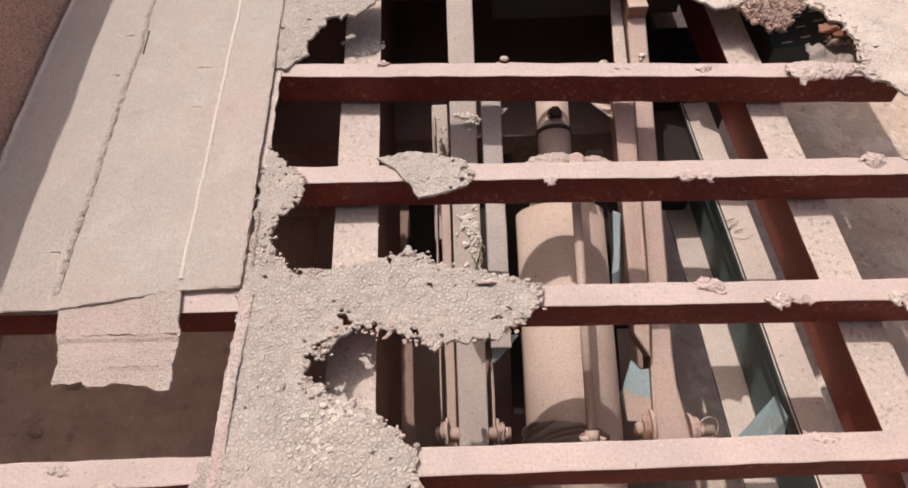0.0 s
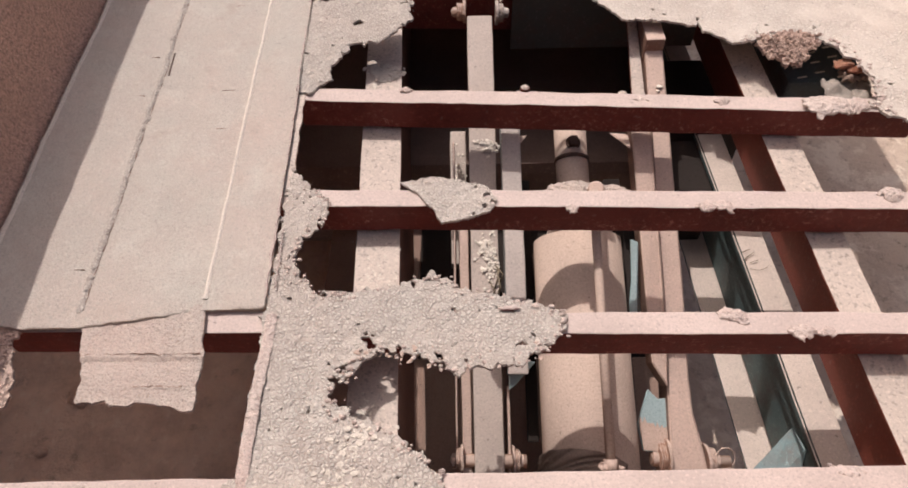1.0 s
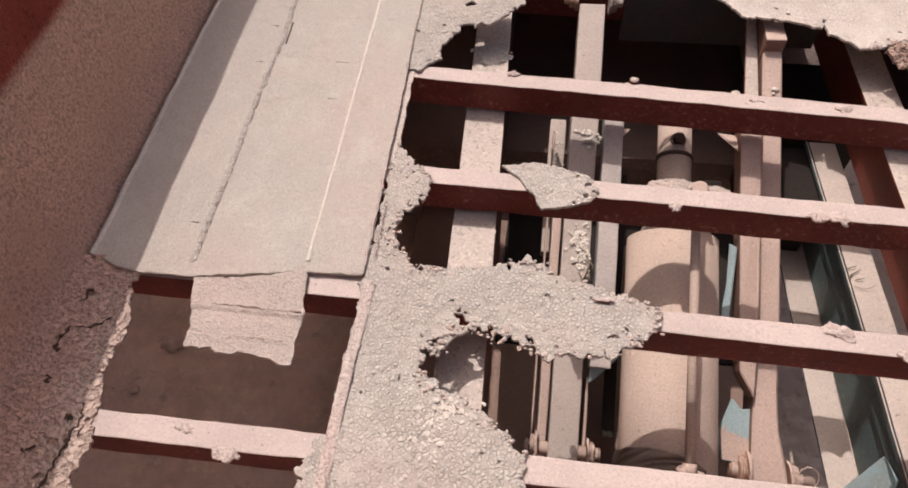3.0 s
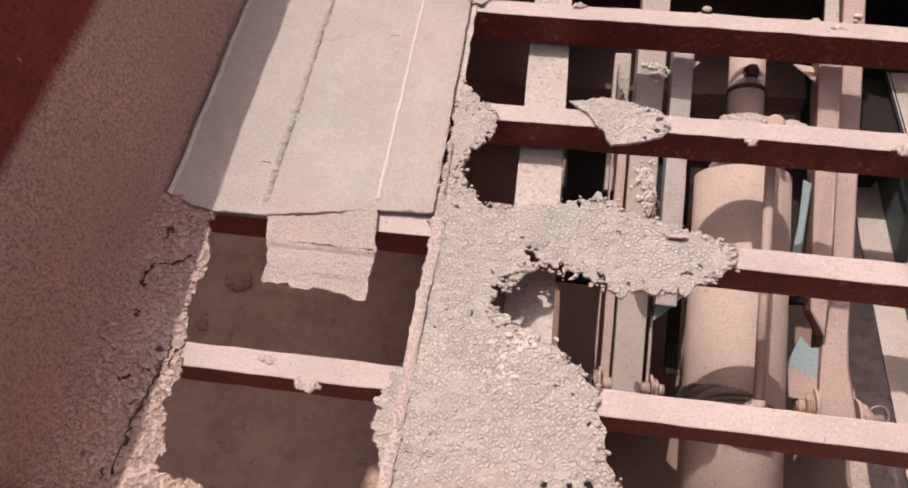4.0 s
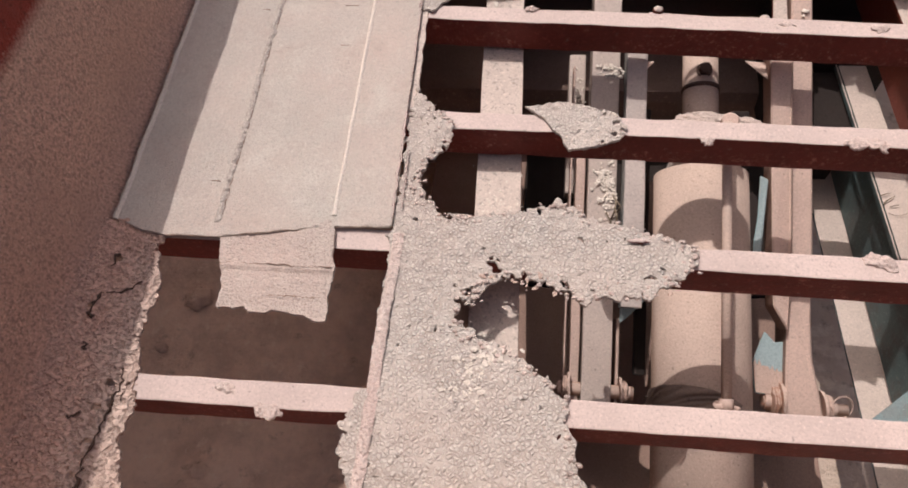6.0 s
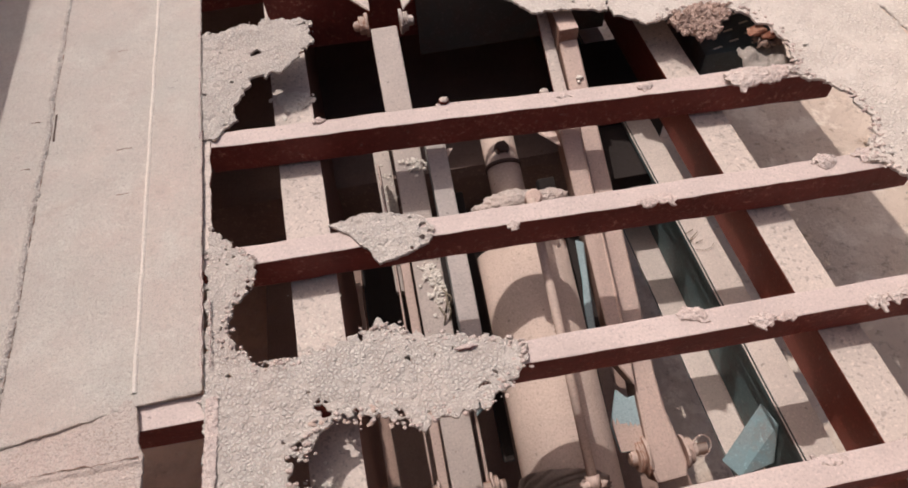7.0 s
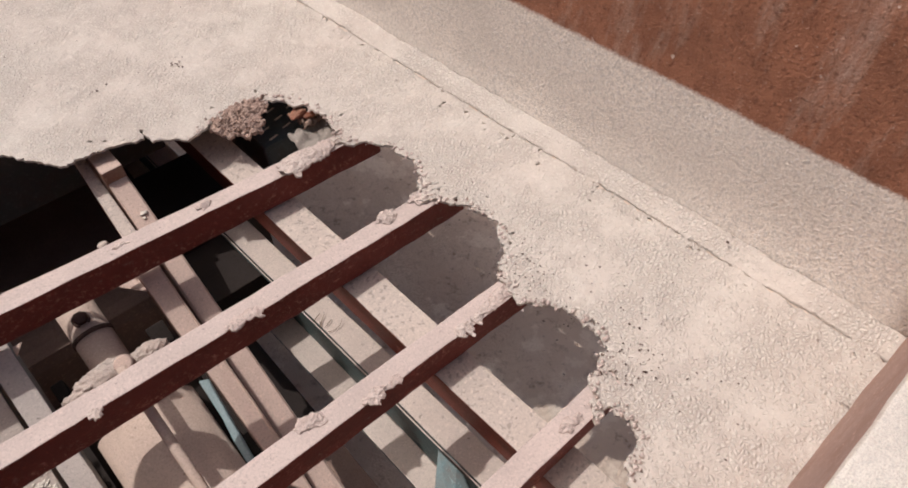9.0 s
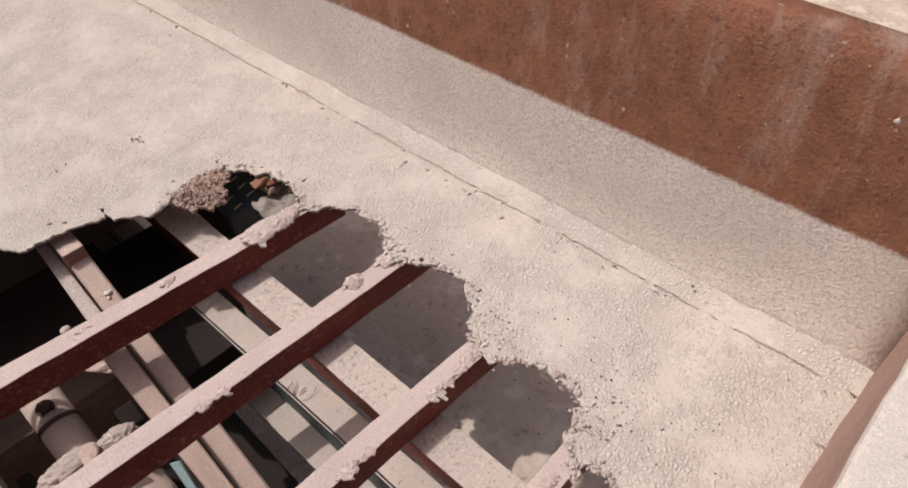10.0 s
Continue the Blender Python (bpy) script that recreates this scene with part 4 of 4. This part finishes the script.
# ---- seams and marks of the sheet ----
def seam(fx, y0, y1, width, height, rough, seed, step=0.004):
    """A raised bead along the sheet."""
    bm = bmesh.new()
    rows = []
    n = int((y1 - y0) / step)
    for k in range(n + 1):
        y = y0 + (y1 - y0) * k / n
        x = fx(y) + rough * 0.5 * noise.noise((y * 40, seed, 0))
        w = width * (1 + 1.2 * rough / width * 0.3 * noise.noise((y * 70, seed, 5)))
        h = height * max(0.05, 1 + rough * 160 * noise.noise((y * 90, seed, 9)))
        zb = sheet_top(x, y)
        rows.append([bm.verts.new((x + w * u, y + 0.001 * noise.noise((y * 200, u, seed)), zb - 0.001 + h * (1 - u * u))) for u in (-1.0, -0.6, -0.2, 0.2, 0.6, 1.0)])
    for p, q in zip(rows, rows[1:]):
        for i in range(5):
            bm.faces.new((p[i], p[i + 1], q[i + 1], q[i])).smooth = True
    return bm


def sheet_part(name, bm, material, label=""):
    ob = part(name, bm, material, floor, label)
    ob.matrix_parent_inverse = Matrix.Translation(floor.location).inverted()
    return ob


sheet_part("bead", seam(lambda y: -0.426 - 0.028 * (y - 0.508), 0.508, 2.6, 0.0048, 0.0045, 0.002, 1.0), M_RIDGE, "smooth raised bead")
sheet_part("weld", seam(lambda y: -0.625 - 0.030 * (y - 0.5) + 0.004 * noise.noise((y * 6, 2, 2)), 0.485, 2.6, 0.0065, 0.0042, 0.0075, 3.0), M_CRUST, "rough crumbling weld")
for k in range(9):
    y0 = 0.50 + 0.105 * k
    pts = [(-0.6185 - 0.030 * (y - 0.5) + 0.004 * noise.noise((y * 6, 2, 2)) + 0.0025 * noise.noise((y * 60, 4, 2)), y, 0.0) for y in (y0 + 0.0035 * j for j in range(28))]
    pts = [(x, y, sheet_top(x, y) + 0.0008) for x, y, z in pts]
    sheet_part("crack", tube(pts, 0.0009, 5, radii=[0.0002 + 0.0013 * max(0.0, noise.noise((p[1] * 45, 7.0, 1.0)) + 0.15) for p in pts]), M_CURL)
for x, y, length, across in ((-0.630, 1.109, 0.075, 0), (-0.668, 1.128, 0.016, 1), (-0.666, 1.003, 0.016, 1), (-0.488, 1.021, 0.028, 1), (-0.480, 0.906, 0.022, 1), (-0.649, 0.567, 0.018, 1), (-0.517, 1.315, 0.02, 1)):
    z = sheet_top(x, y) + 0.0006
    w = 0.0016 if not across else 0.0005
    bm = box(-w, w, -length / 2, length / 2, -0.004, 0.0004, 0.0, 8, 0.0006, x * 50)
    bm.transform(Matrix.Translation((x, y, z)) @ Matrix.Rotation(radians(90 if across else 3), 4, "Z"))
    sheet_part("slit", bm, M_CURL if across else M_DARK)
for x0, x1, y, amp in ((-0.605, -0.413, 0.411, 0.004), (-0.505, -0.419, 0.357, 0.003), (-0.59, -0.429, 0.495, 0.003)):
    pts = [(x0 + (x1 - x0) * k / 24, y + amp * noise.noise((k * 0.6, y * 9, 1)), 0.0095) for k in range(25)]
    sheet_part("crack", tube(pts, 0.0009, 6, radii=[0.0002 + 0.0012 * max(0.0, noise.noise((k * 0.45, y * 30, 2)) + 0.2) for k in range(25)]), M_CURL)
for y0, y1, x, r in ((0.507, 0.79, -0.3275, 0.0022), (0.81, 1.033, -0.336, 0.0016), (1.013, 1.345, -0.346, 0.0022), (0.528, 0.65, -0.315, 0.0014)):
    pts = [(x - 0.03 * (y0 + (y1 - y0) * k / 40 - y0) + 0.003 * noise.noise((k * 0.5, y0 * 9, 2)), y0 + (y1 - y0) * k / 40, 0.011) for k in range(41)]
    sheet_part("crevice", tube(pts, r, 6, radii=[r * (0.5 + abs(noise.noise((k * 0.7, y0, 5))) * 1.8) for k in range(41)]), M_BEAM)
sheet_part("bead", seam(lambda y: -0.3135 + 0.003 * noise.noise((y * 8, 1, 1)), -0.05, 0.48, 0.009, 0.0025, 0.003, 8.0), M_CLOD, "pinkish folded rim")
pts = [(0.049 + 0.004 * k, 0.482 + 0.004 * noise.noise((k * 0.8, 0, 3)), 0.013) for k in range(10)]
sheet_part("gash", tube(pts, 0.003, 6, radii=[0.001 + 0.0035 * math.sin(math.pi * k / 9) for k in range(10)]), M_BEAM)
sheet_part("bead", seam(lambda y: -0.794 - 0.030 * (y - 0.466), 0.472, 2.6, 0.0045, 0.0050, 0.001, 11.0), M_RIDGE, "pale rim of the sheet")
def jagged(points, wide, seed, n=5, sway=0.004):
    """A crack: a dark run of uneven width that turns at every step."""
    rnd = random.Random(seed)
    pts, rr = [], []
    for (ax, ay), (bx, by) in zip(points, points[1:]):
        for k in range(n):
            x = ax + (bx - ax) * k / n + rnd.uniform(-sway, sway)
            y = ay + (by - ay) * k / n + rnd.uniform(-sway, sway)
            pts.append((x, y, bevel_level(x, y) + 0.0015))
            rr.append(wide * rnd.choice((0.25, 0.4, 0.7, 1.0, 1.3)))
    return tube(pts, wide, 5, radii=rr)


for k, (points, wide) in enumerate((([(-0.764, 0.405), (-0.770, 0.380)], 0.0028), ([(-0.764, 0.334), (-0.773, 0.309), (-0.767, 0.288)], 0.0032), ([(-0.762, 0.336), (-0.735, 0.347), (-0.709, 0.367)], 0.0018), ([(-0.762, 0.253), (-0.755, 0.240)], 0.002),
        ([(-0.699, 0.227), (-0.695, 0.197), (-0.699, 0.166), (-0.699, 0.141), (-0.703, 0.105), (-0.707, 0.079), (-0.705, 0.049), (-0.709, -0.002)], 0.0024), ([(-0.685, 0.202), (-0.689, 0.166)], 0.0022), ([(-0.750, 0.140), (-0.732, 0.151)], 0.0018), ([(-0.717, 0.018), (-0.713, -0.023)], 0.002))):
    sheet_part("crack", jagged(points, wide, k), M_DARK)
LEDGE = [(-0.355, 0.746), (-0.320, 0.746), (-0.325, 0.872), (-0.330, 1.033), (-0.364, 1.033)]
plate("floor_ledge", LEDGE, lambda x, y: 0.001, 0.004, M_RAIL, step=0.004, rough=0.003, grain=0.0006, seed=23.0, label="narrow dusty ledge below the sheet")

# ---- crumbs, rubble and grit ----
def clod(x, y, w, d, h, seed, n=0):
    """A crusty patch on a beam that hangs over the near edge where it passes it."""
    w, d = 0.78 * w, 0.8 * d
    rim = []
    for k in range(14):
        a = 2 * math.pi * k / 14
        r = 1 + 0.35 * noise.noise((math.cos(a) * 1.5 + seed, math.sin(a) * 1.5, seed))
        rim.append((x + 1.25 * w * r * math.cos(a), y + 1.25 * d * r * math.sin(a)))

    def level(px, py):
        q = min(1.0, ((px - x) / (1.4 * w)) ** 2 + ((py - y) / (1.4 * d)) ** 2)
        return 0.0015 + 0.5 * h * (1 - q) * (1 + 0.5 * noise.noise((px * 90, py * 90, seed)))

    ob = ragged_plate("clod", rim, level, 0.003, M_CLOD, step=0.0028, rough=0.010, grain=0.002, seed=seed)
    return tagged(ob, "crumbling clod of rust and dust on a cross beam", "clod", "clods on the beams")


clod(0.766, 0.717, 0.022, 0.014, 0.016, 1.0)
clod(0.433, 0.695, 0.022, 0.012, 0.007, 2.0)
clod(0.466, 0.692, 0.018, 0.015, 0.009, 2.4, n=8)
clod(0.191, 0.695, 0.012, 0.008, 0.004, 3.0)
clod(0.424, 0.471, 0.028, 0.012, 0.006, 4.0)
clod(0.523, 0.441, 0.024, 0.010, 0.007, 5.0)
clod(0.556, 0.439, 0.014, 0.010, 0.006, 5.5)
clod(0.706, 0.437, 0.018, 0.013, 0.007, 6.0, n=8)
clod(-0.536, 0.206, 0.020, 0.008, 0.006, 7.0)
clod(-0.464, 0.174, 0.022, 0.013, 0.012, 8.0, n=8)
clod(0.522, 0.224, 0.024, 0.008, 0.006, 9.0)
clod(-0.121, 1.021, 0.016, 0.006, 0.006, 10.0)
clod(0.523, 0.971, 0.022, 0.008, 0.006, 11.0)
clod(0.726, 0.945, 0.062, 0.030, 0.026, 12.0, n=22)
clod(0.784, 0.948, 0.030, 0.018, 0.014, 13.0, n=16)
clod(0.852, 0.712, 0.035, 0.018, 0.008, 14.0, n=14)
clod(0.814, 0.446, 0.040, 0.016, 0.008, 15.0, n=14)
clod(0.753, 0.441, 0.030, 0.012, 0.006, 15.5, n=12)
clod(0.715, 0.211, 0.022, 0.010, 0.007, 16.0)
clod(0.355, 0.981, 0.02, 0.006, 0.004, 17.0)


def scatter(name, material, label, category, spots, kind="stuff", seed=1, slope=0.0):
    """Small angular chips: (x, y, z, spread x, spread y, count, size)."""
    rnd = random.Random(seed)
    bits = []
    for x, y, z, sx, sy, n, size in spots:
        for i in range(n):
            k = size * rnd.uniform(0.5, 1.4)
            b = lump(0, 0, 0, k * rnd.uniform(0.8, 1.9), k, k * rnd.uniform(0.3, 0.6), rnd.uniform(0, 50), 1, 0.8)
            dy = rnd.gauss(0, sy)
            b.transform(Matrix.Translation((rnd.gauss(x, sx), y + dy, z + slope * dy)) @ Matrix.Rotation(rnd.uniform(0, 6.28), 4, "Z"))
            for f in b.faces:
                f.smooth = False
            bits.append(b)
    return thing(name, join(*bits), material, label, category, kind=kind)


M_CHIP = dusty_metal("white_chips", (0.55, 0.50, 0.44), (0.74, 0.68, 0.58), 0.2, (0.5, 0.42, 0.34), 0.9)
scatter("rubble", M_CHIP, "white rubble chips on the body rail", "rubble", [(-0.180, 1.170, -0.078, 0.015, 0.014, 130, 0.0050), (-0.160, 0.60, -0.078, 0.018, 0.06, 160, 0.002), (-0.165, 0.345, -0.078, 0.014, 0.015, 30, 0.003), (-0.15, 0.275, 0.007, 0.022, 0.010, 40, 0.0028), (-0.18, 0.235, 0.007, 0.022, 0.016, 50, 0.0028)])
scatter("grit", M_DARK, "black grit on the dusty floor", "grit", [(0.692, 1.397, 0.008, 0.008, 0.012, 10, 0.0025), (0.267, 1.629, 0.008, 0.02, 0.006, 9, 0.003), (0.369, 1.714, 0.008, 0.06, 0.04, 7, 0.002),
        (0.847, 0.196, 0.008, 0.02, 0.02, 9, 0.0017), (0.917, 0.257, 0.008, 0.03, 0.03, 5, 0.0014), (0.916, 0.389, 0.008, 0.03, 0.025, 8, 0.0014), (0.854, 0.470, 0.008, 0.03, 0.02, 8, 0.0014), (0.949, 0.105, 0.008, 0.05, 0.04, 4, 0.0014), (1.162, 0.244, 0.034, 0.001, 0.001, 1, 0.002), (0.502, 1.425, 0.008, 0.05, 0.01, 6, 0.0018), (0.905, 0.30, 0.008, 0.05, 0.10, 50, 0.0012), (0.86, 0.20, 0.008, 0.03, 0.05, 36, 0.0012), (0.88, 0.46, 0.008, 0.035, 0.04, 40, 0.0012), (0.90, 0.68, 0.008, 0.03, 0.05, 26, 0.0011), (0.99, 0.25, 0.010, 0.10, 0.20, 30, 0.0010), (0.70, 1.40, 0.010, 0.20, 0.15, 30, 0.0011), (0.30, 1.66, 0.010, 0.15, 0.08, 26, 0.0013)])
scatter("litter", M_CHIP, "pale dry litter caught on the hoist lever", "litter", [(0.048, 0.752, -0.240, 0.008, 0.020, 60, 0.0030), (0.042, 0.775, -0.230, 0.010, 0.014, 60, 0.0044), (0.052, 0.732, -0.248, 0.006, 0.010, 30, 0.0022), (0.052, 0.992, -0.139, 0.014, 0.008, 40, 0.0034), (-0.012, 1.000, -0.236, 0.006, 0.030, 60, 0.0024)], seed=4, slope=S)
scatter("rust_flakes", M_RUST, "flakes of rust along the torn floor edges", "flakes", [(-0.05, 0.405, 0.004, 0.07, 0.012, 26, 0.0035), (0.08, 0.42, 0.004, 0.03, 0.012, 14, 0.0035)], seed=6)


def twig(points, r, label="dry twig on the chassis rail"):
    return thing("twig", tube(points, r, 6), M_TWIG, label, "twig", "dry twigs")


M_TWIG = dusty_metal("dry_twig", (0.13, 0.10, 0.06), (0.30, 0.25, 0.18), 0.6, (0.10, 0.07, 0.05), 0.9)
for dx, dy, a, ln in ((-0.012, 0.012, 20, 0.022), (-0.006, 0.0, 35, 0.026), (0.0, -0.016, 15, 0.018), (-0.016, -0.008, 60, 0.014)):
    c, d = Vector((0.620 + dx, 0.774 + dy, -0.266)), Vector((math.cos(radians(a)), math.sin(radians(a)), 0.1)) * ln / 2
    twig((c - d, c + Vector((0, 0, 0.002)), c + d), 0.0010)
twig([(0.606 + 0.005 * k, 0.742 - 0.004 * k + 0.0011 * k * k * 0.5, -0.267 + 0.0006 * k) for k in range(9)], 0.0006)
for k, (x, y) in enumerate(((0.055, 0.69), (0.060, 0.675), (0.048, 0.668), (0.066, 0.70))):
    twig([(x + 0.005, y + 0.008, -0.262 + S * (y - 0.69)), (x + 0.011, y + 0.020, -0.248 + S * (y - 0.69)), (x + 0.013 - 0.006 * k, y + 0.038, -0.240 + S * (y - 0.69))], 0.0018, "dark dry twig caught on the hoist lever")

rnd = random.Random(9)
bits = []
while len(bits) < 260:
    x, y = rnd.uniform(0.651, 0.772), rnd.uniform(1.096, 1.164)
    if y < 1.092 + abs(x - 0.712) * 0.75 or rnd.random() < (1.05 - 9 * (1.164 - y)) * 0.5:
        continue
    k = rnd.uniform(0.0018, 0.0040)
    bits.append(lump(x, y, 0.010 - 0.030 * (max(0.0, 1.164 - y) / 0.08) ** 1.4, k * 1.2, k, k, rnd.uniform(0, 50), 1, 0.3))
thing("rust_pebbles", join(*bits), M_LIP, "rounded grains of rust on the curled floor lip", "pebbles", kind="stuff")

def rim_crumbs(name, outline, first, last, count, seed, material, label):
    """Crumbs that cling to the torn rim of a plate, between two corners of its outline."""
    rnd = random.Random(seed)
    spans = [(Vector(outline[k]), Vector(outline[k + 1])) for k in range(first, last)]
    weights = [(b - a).length for a, b in spans]
    bits = []
    for i in range(count):
        a, b = rnd.choices(spans, weights)[0]
        d = (b - a).normalized()
        p = a.lerp(b, rnd.random()) + Vector((-d.y, d.x)) * (rnd.gauss(0.006, 0.007))
        k = rnd.choice((0.0012, 0.0016, 0.002, 0.0028, 0.0038))
        bits.append(lump(p.x, p.y, 0.0065, k * rnd.uniform(0.9, 1.7), k, 0.7 * k, rnd.uniform(0, 50), 1, 0.5))
    return thing(name, join(*bits), material, label, "crumbs", kind="stuff")


rim_crumbs("rim_crumbs", RIGHT, 9, len(RIGHT) - 3, 620, 21, M_CLOD, "pinkish crumbs along the torn rim of the pale floor plate")
rim_crumbs("rim_crumbs", STRIP, 7, len(STRIP) - 1, 420, 22, M_CLOD, "pinkish crumbs along the torn rim of the crusted floor plate")
# ---- the torn pocket: curled rust, scrap and rag ----
M_ORANGE = dusty_metal("brown_orange_scrap", (0.24, 0.10, 0.06), (0.36, 0.21, 0.14), 0.8, (0.22, 0.08, 0.04), 0.85, 0.3)
M_RAG = dusty_metal("brown_rag", (0.24, 0.17, 0.13), (0.36, 0.28, 0.22), 0.9, (0.17, 0.11, 0.08), 0.95, 0.2)
M_GREYRAG = dusty_metal("grey_rag", (0.30, 0.265, 0.225), (0.40, 0.355, 0.305), 0.9, (0.26, 0.23, 0.20), 0.95, 0.2)
def ribbon(points, w, h, seed):
    """A flattened, crinkled strip through the points."""
    bm = tube(points, w, 14, radii=[w * (0.75 + 0.35 * math.sin(math.pi * k / (len(points) - 1))) for k in range(len(points))])
    mid = sum((Vector(p) for p in points), Vector()) / len(points)
    for v in bm.verts:
        v.co.z = mid.z + (v.co.z - mid.z) * h
        v.co += noise.noise_vector(v.co * 70.0 + Vector((seed, 0, 0))) * 0.007
    for f in bm.faces:
        f.smooth = False
    return bm


thing("rust_scrap", ribbon([(0.795 + 0.005 * k, 1.096 - 0.002 * k, -0.012 + 0.0006 * k) for k in range(8)], 0.014, 0.4, 2.0), M_ORANGE, "orange strip of rust hanging in a torn floor edge", "scrap")
thing("bent_strip", ribbon([(0.819 + 0.004 * k, 1.076 - 0.001 * k, -0.018 + 0.0004 * k * k) for k in range(9)], 0.008, 0.7, 5.0), M_ORANGE, "bent rusty strip beside the torn floor edge", "scrap")


def rag(x, y, z, w, d, seed, material, label):
    bm = bmesh.new()
    rows = []
    for i in range(22):
        rows.append([bm.verts.new((x + w * (j / 21 - 0.5) + 0.006 * noise.noise((i * 0.2, j * 0.2, seed)), y + d * (i / 21 - 0.5), z + 0.018 * noise.noise((i * 0.16, j * 0.22, seed + 3)) + 0.006 * noise.noise((i * 0.5, j * 0.6, seed)))) for j in range(22)])
    for p, q in zip(rows, rows[1:]):
        for j in range(21):
            bm.faces.new((p[j], p[j + 1], q[j + 1], q[j])).smooth = True
    ob = thing("rag", bm, material, label, "rag")
    ob.modifiers.new("thickness", "SOLIDIFY").thickness = 0.003
    return ob


rag(0.836, 1.074, -0.030, 0.050, 0.034, 1.0, M_RAG, "brown crumpled rag below the torn floor edge")
rag(0.820, 1.024, -0.042, 0.100, 0.105, 5.0, M_GREYRAG, "grey crumpled rag below the torn floor edge")
thing("bird_dropping", join(lump(0.442, 1.114, -0.084, 0.008, 0.006, 0.003, 5.0, 2), lump(0.438, 1.105, -0.088, 0.004, 0.004, 0.002, 6.0, 2)), M_CHIP, "small white splash on the hoist lever", "dropping")
for k, (x, y, w) in enumerate(((-1.16, 0.773, 0.045), (-1.231, 0.601, 0.02), (1.75, 1.45, 0.03), (-1.0, 0.25, 0.03), (1.6, 0.9, 0.025))):
    thing("stone", lump(x, y, -0.95, w, w * 0.8, w * 0.6, 40.0 + k, 3), M_GROUND, "rough stone lying on the earth", "stone", "stones on the earth")

thing("paint_chip", lump(1.238, 0.10, 0.43, 0.002, 0.004, 0.006, 3.0, 2), M_CHIP, "pale chip on the red side wall", "chip")
